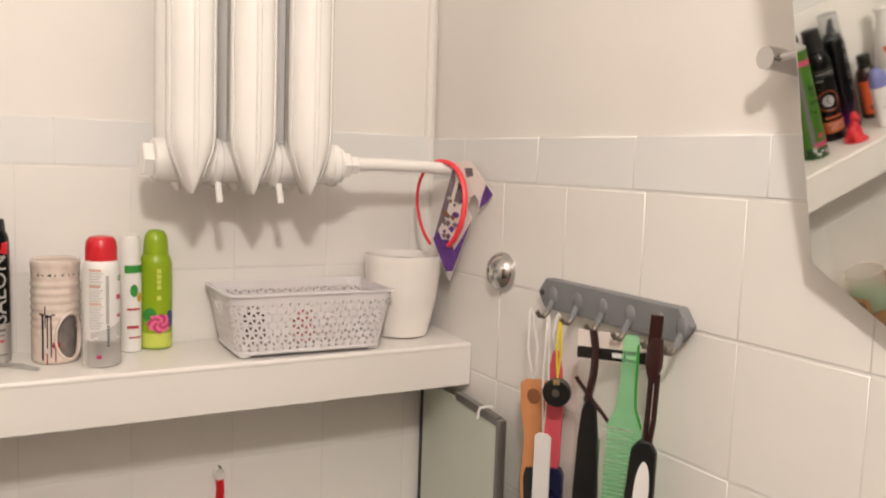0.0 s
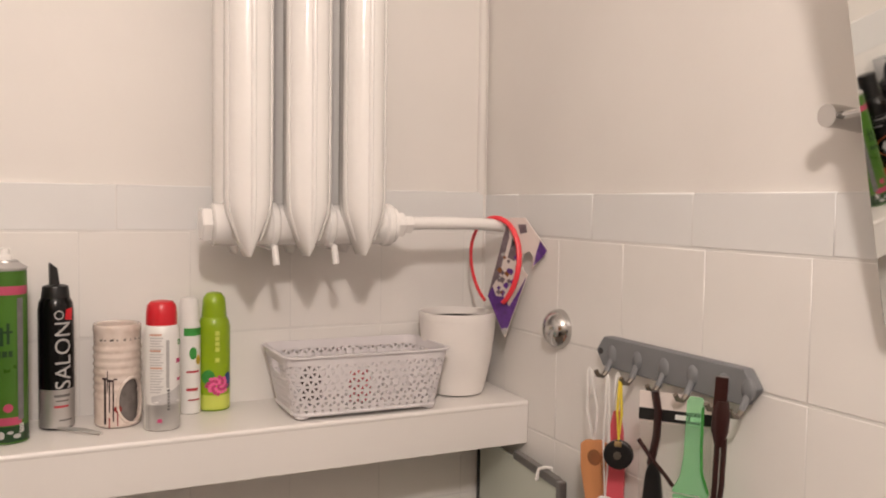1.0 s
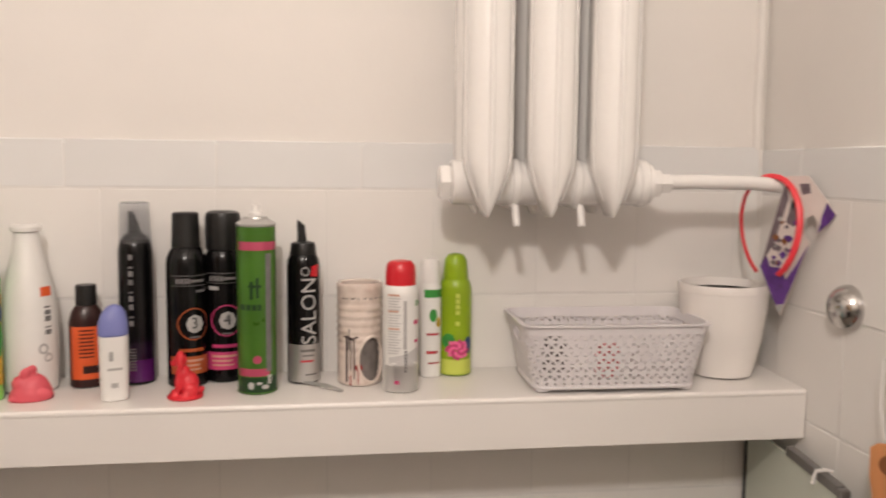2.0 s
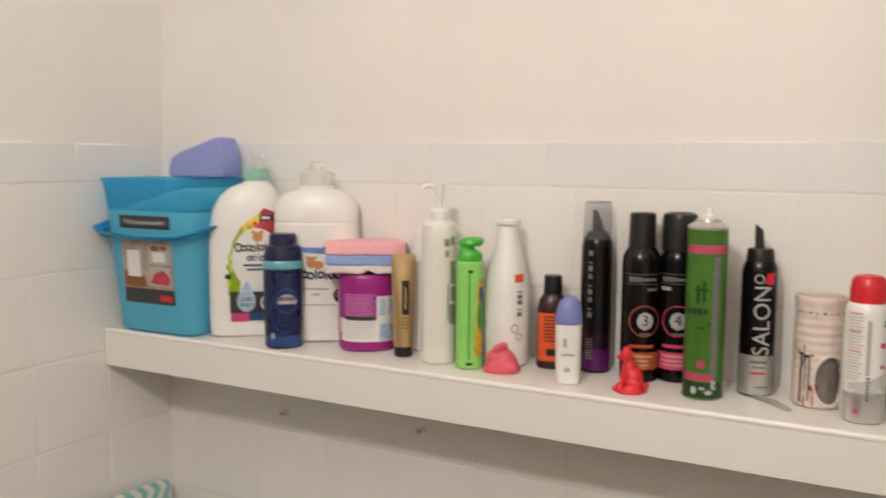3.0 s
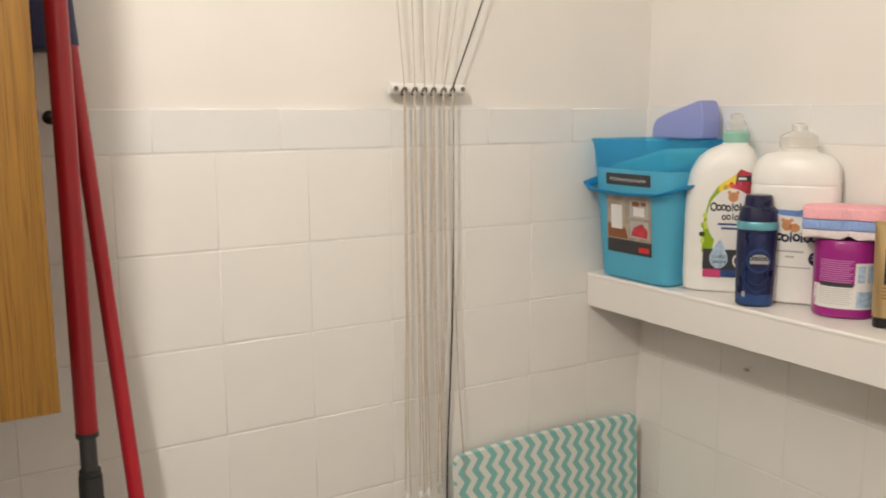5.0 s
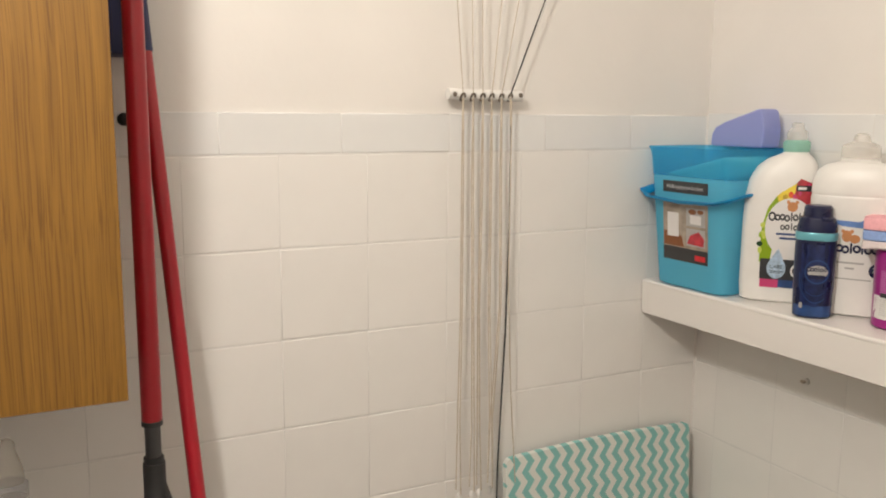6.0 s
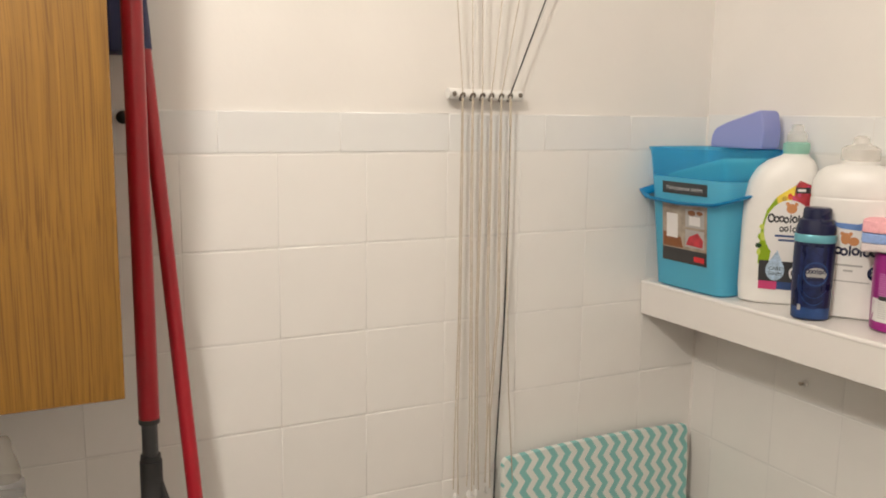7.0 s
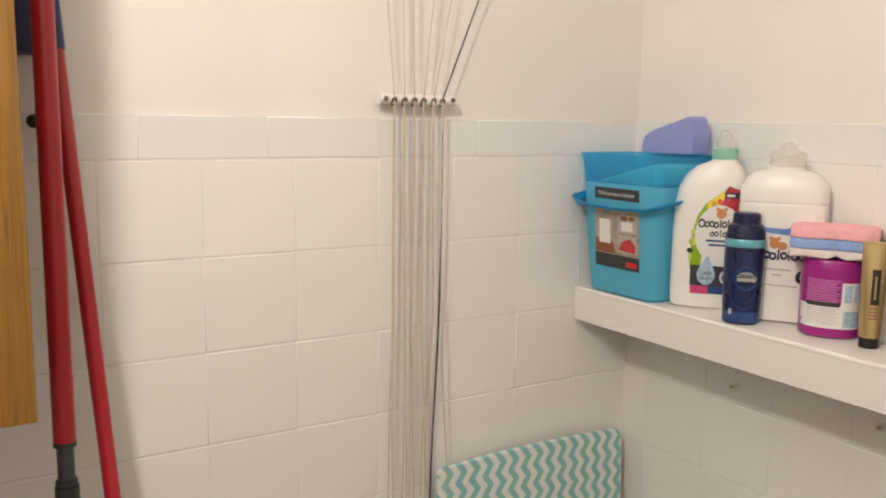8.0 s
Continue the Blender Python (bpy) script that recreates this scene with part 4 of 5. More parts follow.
sticker("wave_mark", oval(0.031, 0.055, 0.008, 0.010, 0.6), label_white, t, surf, 0.0023)
sticker("red_foot", rect(-0.026, 0.004, 0.027, 0.040, 8), pink_ink, t, surf, 0.0013)
sticker("blue_foot", rect(0.004, 0.050, 0.028, 0.040, 8), royal, t, surf, 0.0013)

for ob in t.children[0].children:
    for v in ob.data.vertices:
        z = 0.026 + (v.co.z - 0.026) * 1.13
        v.co.y += surf(v.co.x, z) - surf(v.co.x, v.co.z)
        v.co.z = z

# second softener bottle, with a waisted shoulder
secs = [(0, 0.060, 0.032, 4), (0.004, 0.067, 0.038, 4), (0.05, 0.069, 0.040, 3.6), (0.15, 0.070, 0.041, 3.4), (0.193, 0.070, 0.041, 3.2), (0.197, 0.0685, 0.0395, 3.2), (0.201, 0.070, 0.041, 3.2), (0.220, 0.069, 0.040, 3),
        (0.236, 0.063, 0.037, 2.6), (0.246, 0.050, 0.032, 2.4), (0.251, 0.030, 0.027, 2), (0.262, 0.026, 0.026, 2)]
t, surf = detergent(0.398, -0.050, 30, secs, "white fabric softener bottle with blue ribbon print and clear cap")
part("dosing_cap", lathe([(0.0285, 0.257), (0.0298, 0.260), (0.0290, 0.276), (0.0225, 0.281), (0.0135, 0.284), (0.0115, 0.294), (0.006, 0.2975)]), clear_plastic, t, "clear dosing cap")
sticker("ribbon", shape([(-0.045, 0.168), (-0.02, 0.158), (0.01, 0.157), (0.05, 0.172), (0.045, 0.160), (0.015, 0.147), (-0.015, 0.149), (-0.042, 0.160)], 4), ribbon_blue, t, surf)
sticker("bear_print", oval(-0.006, 0.133, 0.0075, 0.0095, bm=oval(0.006, 0.129, 0.008, 0.007, bm=oval(-0.012, 0.141, 0.003, 0.003, n=10, bm=oval(0.001, 0.141, 0.003, 0.003, n=10)))), file_wood, t, surf, 0.0008)
sticker("name_mark", marks([(-0.036, "C"), (-0.0255, "o"), (-0.016, "o"), (-0.007, "o"), (0.0015, "l"), (0.010, "o"), (0.018, "l"), (0.0265, "o"), (0.037, "o")], 0.112, 0.0135), navy, t, surf, 0.0009)
sticker("small_bars", bars([(-0.02, 0.022, 0.088, 0.003), (-0.006, 0.008, 0.079, 0.003), (-0.02, 0.034, 0.062, 0.002)]), label_grey, t, surf)
sticker("round_badge", oval(0.040, 0.079, 0.0105, 0.0115), navy, t, surf)
sticker("badge_number", words("72", 0.011, 0.040, 0.080), label_white, t, surf, 0.0011)

# navy scent booster
secs = [(0, 0.026, 0.022, 2.6), (0.003, 0.0295, 0.025, 2.6), (0.05, 0.031, 0.026, 2.5), (0.11, 0.032, 0.027, 2.4), (0.128, 0.0315, 0.0265, 2.4)]
t, surf = detergent(0.382, -0.121, 40, secs, "dark blue laundry scent booster bottle with pale band", "scent_booster_bottle", mat=navy)
part("band", loft([(0.1282, 0.0318, 0.0268, 2.4), (0.131, 0.0328, 0.0278, 2.4), (0.139, 0.0325, 0.0276, 2.3), (0.141, 0.0315, 0.0266, 2.3)], 48), teal_band, t, "pale teal band")
part("cap", loft([(0.1412, 0.0308, 0.026, 2.3), (0.15, 0.0305, 0.026, 2.3), (0.164, 0.0265, 0.024, 2.2), (0.1665, 0.0225, 0.0215, 2), (0.181, 0.0215, 0.0205, 2), (0.184, 0.019, 0.018, 2)], 48), navy, t, "ridged navy cap")
sticker("print", shape([(-0.028, 0.012), (0.028, 0.012), (0.031, 0.06), (0.031, 0.122), (-0.031, 0.122), (-0.031, 0.06)], 5), navy_print, t, surf, 0.0004)
sticker("foot_print", rect(-0.0285, 0.0285, 0.004, 0.022, 16), royal, t, surf, 0.0008)
for k in range(4):
    sticker("swirl", oval(0.003, 0.068, 0.022 + 0.0015 * k, 0.030 + 0.006 * k, 0.97 - 0.005 * k, a0=150 + 10 * k, a1=330 - 12 * k), navy_print if k % 2 else royal, t, surf, 0.0010)
sticker("emblem", oval(0.004, 0.078, 0.019, 0.020, 0.88), royal, t, surf, 0.0009)
sticker("emblem_centre", oval(0.005, 0.078, 0.0155, 0.0105), label_grey, t, surf, 0.0010)
sticker("name_mark", marks([(-0.009, "C"), (-0.0035, "o"), (0.0015, "o"), (0.006, "l"), (0.0105, "o"), (0.0165, "o")], 0.0815, 0.0065), navy, t, surf, 0.0014)
sticker("name_print", bars([(-0.007, 0.016, 0.067, 0.006)]), navy, t, surf, 0.0014)
sticker("corner_mark", bars([(-0.020, -0.015, 0.017, 0.009)]), label_grey, t, surf, 0.0011)

# magenta tub and the sponge on it
secs = [(0, 0.042, 0.042, 2.4), (0.003, 0.046, 0.046, 2.4), (0.10, 0.0475, 0.0475, 2.4), (0.117, 0.046, 0.046, 2.4), (0.121, 0.043, 0.043, 2.4)]
t = stand("powder_tub", "magenta stain remover tub with white back label", "tub", 0.504, -0.060, 36, "cleaning things on the shelf")
part("tub", loft(secs, 48), magenta, t)
surf = skin(secs)
sticker("label", rect(-0.044, 0.046, 0.016, 0.052, 24), label_white, t, surf)
sticker("label", rect(0.012, 0.046, 0.052, 0.088, 16), label_white, t, surf)
sticker("small_print", bars([(-0.037, 0.010 - 0.003 * (i % 3), 0.090 - 0.0033 * i, 0.0014) for i in range(11)]), orchid_ink, t, surf)
sticker("dark_bar", bars([(-0.036, 0.010, 0.050, 0.007)]), mop_grey, t, surf, 0.0010)
sticker("small_print", bars([(-0.036, 0.010 - 0.004 * (i % 2), 0.046 - 0.0034 * i, 0.0013) for i in range(8)]), faint_ink, t, surf, 0.0010)
sticker("blue_panel", rect(0.016, 0.026, 0.058, 0.084, 6), pale_print, t, surf, 0.0010)
sticker("blue_panel", rect(0.030, 0.043, 0.058, 0.084, 6), pale_print, t, surf, 0.0010)
sticker("blue_panel", rect(0.016, 0.041, 0.019, 0.044, 12), pale_print, t, surf, 0.0010)
t = thing("sponge", "thick pink, blue and white layered sponge on the tub", "sponge", pose(0.505, -0.063, shelf_top(0.5, -0.06) + 0.1212, 0, 0, 30), "cleaning things on the shelf")
prof = [(-0.063, -0.034), (-0.04, -0.043), (-0.008, -0.040), (0.004, -0.034), (0.018, -0.040), (0.045, -0.043), (0.062, -0.034), (0.064, 0.0), (0.058, 0.036), (0.02, 0.042), (-0.02, 0.042), (-0.058, 0.036), (-0.066, 0.0)]
def slab(z0, z1, wavy=0.0):
    bm = bmesh.new()
    f = bm.faces.new([bm.verts.new((x, y, z0)) for x, y in prof])
    top = bmesh.ops.extrude_face_region(bm, geom=[f])["geom"]
    bmesh.ops.translate(bm, verts=[v for v in top if isinstance(v, bmesh.types.BMVert)], vec=(0, 0, z1 - z0))
    if wavy:
        for i, v in enumerate(v for v in bm.verts if v.co.z < z0 + 0.001):
            v.co.z += wavy * (i % 2)
    bmesh.ops.bevel(bm, geom=list(bm.edges), offset=0.003, segments=2, profile=0.5, affect="EDGES")
    return bm
part("white_layer", slab(0.0, 0.015, 0.005), sponge_white, t, "white foam layer")
part("blue_layer", slab(0.0153, 0.031), sponge_blue, t, "blue foam layer")
part("pink_layer", slab(0.0313, 0.050), sponge_pink, t, "pink foam layer")

# gold tube standing on its cap
t = stand("cream_tube", "gold cosmetic tube standing on a black cap", "tube", 0.588, -0.088, 34)
part("cap", lathe([(0.0125, 0), (0.0135, 0.001), (0.0135, 0.015), (0.0125, 0.016)], 28), black, t)
secs = [(0.0162, 0.0155, 0.0155, 2), (0.05, 0.0163, 0.014, 2), (0.10, 0.0175, 0.009, 2), (0.142, 0.0185, 0.0035, 2.4), (0.158, 0.019, 0.0014, 3)]
part("tube", loft(secs, 36), gold, t)
part("crimp", boxed(-0.0188, 0.0188, -0.0018, 0.0018, 0.150, 0.1585, bevel=0.0008), gold, t)
sticker("dark_panel", rect(-0.003, 0.0085, 0.066, 0.118, 6), black, t, skin(secs))
sticker("panel_print", bars([(0.0015, 0.0038, 0.074, 0.034)]), gold, t, skin(secs), 0.0009)
sticker("small_print", bars([(-0.004, 0.0075, 0.060 - 0.005 * i, 0.0016) for i in range(4)]), file_brown, t, skin(secs))

# white bottle behind the pump
t = stand("lotion_bottle", "rounded white lotion bottle with orange line", "bottle", 0.600, -0.036, 34)
secs = [(0, 0.022, 0.016, 2.4), (0.003, 0.025, 0.018, 2.4), (0.1, 0.026, 0.019, 2.4), (0.16, 0.024, 0.018, 2.4), (0.188, 0.016, 0.013, 2.2), (0.197, 0.006, 0.006, 2)]
part("bottle", loft(secs), white_plastic, t)
sticker("orange_line", rect(-0.007, -0.004, 0.03, 0.115, 2), orange, t, skin(secs))

# pump bottle
t = stand("pump_bottle", "tall cream lotion bottle with white pump", "bottle", 0.651, -0.090, 30)
secs = [(0, 0.024, 0.024, 2.2), (0.003, 0.0268, 0.0268, 2.2), (0.19, 0.0268, 0.0268, 2.2), (0.207, 0.0255, 0.0255, 2.2), (0.214, 0.020, 0.020, 2)]
part("bottle", loft(secs), cream, t)
part("pump_collar", lathe([(0.0135, 0.2142), (0.0145, 0.216), (0.0145, 0.226), (0.009, 0.2295), (0.0055, 0.231), (0.005, 0.252)], 28), white_plastic, t)
part("pump_head", box(tube([(0, 0, 0.250), (0, 0, 0.267)], 0.0075, 16), -0.0135, 0.002, -0.004, 0.004, 0.259, 0.267, 0.002), white_plastic, t)
olive_ink = surface("olive_grey_ink", srgb(142, 142, 116), 0.5, var=0.2, scale=90)
sticker("mark_bars", bars([(0.007, 0.0145, 0.176, 0.011), (0.016, 0.022, 0.178, 0.012), (0.008, 0.0135, 0.160, 0.010), (0.0155, 0.0235, 0.060, 0.030), (0.017, 0.024, 0.094, 0.022), (0.016, 0.0235, 0.120, 0.034), (0.012, 0.0145, 0.065, 0.055)]), olive_ink, t, skin(secs))
part("spout", tube([(-0.010, 0, 0.264), (-0.020, 0, 0.2635), (-0.0245, 0, 0.2595)], 0.0033, 10), white_plastic, t)

# green shampoo
t = stand("shampoo_bottle", "bright green childrens shampoo bottle with picture label", "bottle", 0.707, -0.100, 36)
secs = [(0, 0.0165, 0.0165, 3), (0.002, 0.019, 0.019, 3), (0.152, 0.0195, 0.0195, 3), (0.157, 0.018, 0.018, 3)]
part("bottle", loft(secs), bright_green, t)
part("cap", loft([(0.157, 0.0165, 0.0165, 2.4), (0.161, 0.0178, 0.0178, 2.4), (0.168, 0.0175, 0.0175, 2.2), (0.175, 0.011, 0.012, 2, -0.004), (0.179, 0.010, 0.012, 2, -0.005)], 32), lid_green, t, "darker green flip cap")
part("flip_lid", loft([(0.1785, 0.015, 0.016, 2), (0.183, 0.0185, 0.0185, 2, 0.001), (0.1885, 0.0175, 0.0175, 2, 0.003), (0.191, 0.012, 0.012, 2, 0.005)], 28), lid_green, t)
surf = skin(secs)
sticker("picture", shape([(0.004, 0.02), (0.0175, 0.02), (0.0178, 0.135), (0.010, 0.13), (0.006, 0.09)], 4), photo_mix, t, surf)
sticker("picture", oval(0.013, 0.078, 0.0045, 0.022), leaf_green, t, surf, 0.0009)
sticker("picture", oval(0.014, 0.11, 0.003, 0.012), royal, t, surf, 0.0009)
sticker("line", rect(-0.0045, -0.0025, 0.014, 0.14, 2), leaf_green, t, surf)
sticker("mark", bars([(-0.006, 0.002, 0.141, 0.004), (-0.007, 0.002, 0.006, 0.004)]), dark_green, t, surf)

# white milk-bottle shaped lotion
t = stand("lotion_bottle", "white narrow-necked lotion bottle with orange mark", "bottle", 0.747, -0.056, 24)
secs = [(0, 0.029, 0.029, 2), (0.003, 0.033, 0.033, 2), (0.05, 0.0352, 0.0352, 2), (0.10, 0.0345, 0.0345, 2), (0.135, 0.030, 0.030, 2), (0.165, 0.0225, 0.0225, 2), (0.186, 0.0172, 0.0172, 2), (0.206, 0.0155, 0.0155, 2)]
part("bottle", loft(secs), white_plastic, t)
part("cap", lathe([(0.0145, 0.2062), (0.0190, 0.2075), (0.0192, 0.213), (0.017, 0.216), (0.006, 0.2165)]), white_plastic, t)
surf = skin(secs)
sticker("orange_mark", rect(0.011, 0.024, 0.125, 0.137, 6), orange, t, surf)
sticker("name_print", bars([(0.015, 0.0225, 0.076 + 0.0085 * i, (0.0062, 0.0020, 0.0070, 0.0058, 0.0024)[i]) for i in range(5)]), dim_grey, t, surf)
sticker("swirl", oval(0.012, 0.058, 0.006, 0.007, 0.6), label_grey, t, surf)
sticker("swirl", oval(0.018, 0.046, 0.005, 0.006, 0.6), label_grey, t, surf)

# brown bottle with orange label
t = stand("body_oil_bottle", "dark brown bottle with orange label and black cap", "bottle", 0.815, -0.044, 26)
secs = [(0, 0.020, 0.018, 2.4), (0.002, 0.0225, 0.0205, 2.4), (0.085, 0.0225, 0.0205, 2.4), (0.10, 0.019, 0.018, 2.2), (0.108, 0.0135, 0.0135, 2)]
part("bottle", loft(secs), dark_brown, t)
part("cap", lathe([(0.0125, 0.108), (0.0135, 0.109), (0.0132, 0.133), (0.0122, 0.135)], 28), black, t)
sticker("label", rect(-0.0222, 0.0222, 0.012, 0.082, 24), orange, t, skin(secs))
sticker("small_print", bars([(-0.014, 0.004, 0.076 - 0.005 * i, 0.0018) for i in range(8)] + [(-0.010, 0.012, 0.02, 0.01)]), dark_brown, t, skin(secs), 0.0009)

# white roll-on with lilac cap
t = stand("roll_on_deodorant", "white roll-on deodorant with lilac rounded cap", "deodorant", 0.865, -0.114, 24)
secs = [(0, 0.014, 0.011, 2.6), (0.002, 0.0165, 0.013, 2.6), (0.04, 0.0172, 0.0135, 2.6), (0.082, 0.0178, 0.014, 2.6)]
part("body", loft(secs), white_plastic, t)
part("cap", loft([(0.082, 0.0165, 0.013, 2.4), (0.084, 0.0185, 0.0145, 2.3), (0.098, 0.0178, 0.0142, 2.2), (0.111, 0.0145, 0.012, 2.1, 0.001), (0.119, 0.008, 0.007, 2, 0.002), (0.121, 0.003, 0.003, 2, 0.002)], 36), lilac, t, "domed lilac cap")
sticker("mark", bars([(-0.008, -0.003, 0.052, 0.012), (-0.010, 0.008, 0.04, 0.003), (-0.006, 0.002, 0.018, 0.006)]), label_grey, t, skin(secs))


# figurines, one mesh each
def figurine(name, label, bm, material, x, y, turn):
    ob = part(name, bm, material, None, smooth=0)
    rm = ob.modifiers.new("one_skin", "REMESH")
    rm.mode, rm.voxel_size, rm.use_smooth_shade = "VOXEL", 0.0011, True
    sm = ob.modifiers.new("soft", "SMOOTH")
    sm.factor, sm.iterations = 0.5, 4
    ob.matrix_world = pose(x, y, shelf_top(x, y) - 0.0003, 0, 0, turn)
    return tagged(ob, label, "figurine")


bm = lathe([(0.021, 0), (0.0228, 0.001), (0.0228, 0.003), (0.021, 0.004)], 28)
ball(bm, 0.004, 0, 0.018, 0.0135, 0.012, 0.016)
ball(bm, -0.002, 0, 0.030, 0.0098, 0.0095, 0.0125)
ball(bm, -0.005, 0, 0.048, 0.0085, 0.0088, 0.009)
ball(bm, -0.012, 0, 0.045, 0.006, 0.005, 0.0045)
ball(bm, -0.006, -0.0082, 0.045, 0.004, 0.0028, 0.008)
ball(bm, -0.006, 0.0082, 0.045, 0.004, 0.0028, 0.008)
ball(bm, -0.005, 0, 0.056, 0.005, 0.006, 0.004)
for s in (-1, 1):
    ball(bm, -0.009, s * 0.006, 0.016, 0.0038, 0.0038, 0.014)
    ball(bm, -0.012, s * 0.006, 0.006, 0.006, 0.0042, 0.004)
    ball(bm, 0.006, s * 0.012, 0.011, 0.010, 0.005, 0.009)
    ball(bm, 0.0, s * 0.015, 0.006, 0.008, 0.004, 0.004)
ball(bm, 0.018, 0.006, 0.008, 0.007, 0.004, 0.004)
figurine("dog_figurine", "small bright red plastic sitting dog figurine", bm, dog_red, 0.951, -0.112, 12)
bm = bmesh.new()
loft([(0.0, 0.0235, 0.0165, 2), (0.002, 0.0245, 0.0175, 2), (0.010, 0.0235, 0.0165, 2), (0.018, 0.0195, 0.0145, 2, 0.001), (0.025, 0.0145, 0.0115, 2, 0.002), (0.030, 0.008, 0.007, 2, 0.003)], 28, bm)
ball(bm, -0.010, 0, 0.020, 0.0115, 0.011, 0.0105)
for s in (-1, 1):
    ball(bm, -0.003 + 0.003 * s, s * 0.0055, 0.033, 0.0085, 0.0038, 0.0062, Euler((0, -0.9, 0)))
    ball(bm, -0.019, s * 0.007, 0.004, 0.007, 0.0045, 0.004)
    ball(bm, 0.012, s * 0.0115, 0.008, 0.011, 0.006, 0.008)
figurine("rabbit_figurine", "small coral pink plastic crouching rabbit figurine", bm, coral, 0.762, -0.103, 20).scale = (1.05, 1.05, 1.05)

# ---- west wall: clothes line, ironing board, cabinet, mops ----
line = thing("clothes_airer", "white pulley clothes airer bar with hanging cords", "clothes airer", pose(0, 0, 0))
part("cleat_bar", tube([(0.017, -0.613, 1.585), (0.017, -0.540, 1.584), (0.017, -0.466, 1.583)], 0.0095, 16), white_plastic, line)
for y in (-0.585, -0.495):
    part("bar_foot", tube([(-0.004, y, 1.584), (0.012, y, 1.584)], 0.007, 10), white_plastic, line)
for y in (-0.604, -0.472):
    part("screw", tube([(0.018, y, 1.5845), (0.0272, y, 1.5845)], 0.0042, 10), hook_metal, line)
starts = (-0.588, -0.568, -0.549, -0.531, -0.511, -0.493)
tops = (-0.601, -0.572, -0.552, -0.514, -0.480, -0.428)
for k, (y, yt) in enumerate(zip(starts, tops)):
    hook = tube([(0.024 + 0.005 * math.sin(a), y + 0.004 * math.cos(a), 1.580 + 0.006 * math.sin(a * 1.0)) for a in [i * 0.55 for i in range(11)]], 0.0021, 6)
    part("cleat", hook, hook_metal, line)
    rise = (2.58 - 1.59) / (1.747 - 1.59)
    part("upper_cord", tube([(0.026, y, 1.585), (0.022, y + (yt - y) * rise, 2.58)], 0.0008 if k < 5 else 0.0013, 6), cord_white if k < 5 else cord_black, line)
    part("upper_cord", tube([(0.022, y + 0.004, 1.588), (0.018, y + 0.006 + (yt + 0.004 - y) * rise, 2.58)], 0.0006, 6), white_plastic, line)
    sway = 0.004 * math.sin(k * 2.1)
    if k == 5:
        part("hanging_cord", tube([(0.026, y, 1.58), (0.026, y + 0.001, 1.555), (0.025, y + 0.002, 1.53)], 0.0016, 6), cord_white, line)
        part("hanging_cord", tube([(0.025, y + 0.003, 1.53), (0.024, y + 0.004, 1.35), (0.022, y + 0.001, 1.15), (0.012, y - 0.004, 0.90), (0.010, y - 0.004, 0.80)], 0.0016, 6), cord_black, line, "black cord")
        part("hanging_cord", tube([(0.026, y + 0.003, 1.575), (0.028, y + 0.002, 1.25), (0.030, y + 0.010, 1.05), (0.034, y + 0.022, 0.862)], 0.0011, 6), cord_white, line)
    else:
        for j, dy in enumerate((-0.0017, 0.0017)):
            end = 0.872 - 0.012 * ((k * 3 + j) % 3)
            drift = (-0.004, 0.004, 0.0, 0.006, -0.014)[k]
            part("hanging_cord", tube([(0.026, y + dy * 0.4, 1.578), (0.027, y + dy, 1.45), (0.028, y + dy + sway, 1.20), (0.030, y + drift + sway * 0.5 + dy * 1.5, 1.0), (0.032, y + drift + dy * 3, end)], 0.0012, 6), cord_white, line)
        part("cord_knot", lathe([(0.001, end - 0.012), (0.0045, end - 0.008), (0.0048, end - 0.002), (0.002, end + 0.004)], 12), white_plastic, line).location = (0.032, y + drift, 0)

board = thing("ironing_board", "folded ironing board with teal and white chevron cover", "ironing board", pose(0, 0, 0))
outline = [(-0.030, 0.0)]
outline += [(-0.035 - 0.010 * (1 - math.cos(radians(a))), 0.890 + 0.018 * math.sin(radians(a))) for a in (0, 30, 60, 90)]
outline += [(-0.06 - 0.43 * k / 10, 0.909 + 0.006 * math.sin(math.pi * k / 10) + 0.001 * k / 10) for k in range(0, 10)]
outline += [(-0.477 - 0.014 * math.sin(radians(a)), 0.896 + 0.014 * math.cos(radians(a))) for a in (10, 40, 70, 90)]
outline += [(-0.489, 0.0)]
bm = plate([(x, z) for x, z in outline], 0.0, 0.012, 0.0015)
for v in bm.verts:
    v.co = Vector((0.020 + v.co.y + (0.91 - v.co.z) * 0.05, v.co.x, v.co.z))
part("padded_cover", bm, chevron_cloth, board)

cab = thing("wall_cabinet", "oak veneered wall cabinet with plain doors", "cabinet", pose(0, 0, 0))
part("body", boxed(0.0, 0.28, -1.80, -1.185, 1.216, 2.0, bevel=0.0015), oak, cab)
part("door", boxed(0.282, 0.300, -1.490, -1.1825, 1.213, 2.0, bevel=0.0015), oak, cab)
part("door", boxed(0.282, 0.300, -1.80, -1.493, 1.213, 2.0, bevel=0.0015), oak, cab)


def mop(name, label, top, foot, r, parts):
    t = thing(name, label, "mop", pose(0, 0, 0), "cleaning poles against the wall")
    a, b = Vector(foot), Vector(top)
    for nm, k0, k1, rr, mt in parts:
        part(nm, tube([a.lerp(b, k0), a.lerp(b, (k0 + k1) / 2), a.lerp(b, k1)], rr, 18), mt, t)
    return t, a, b


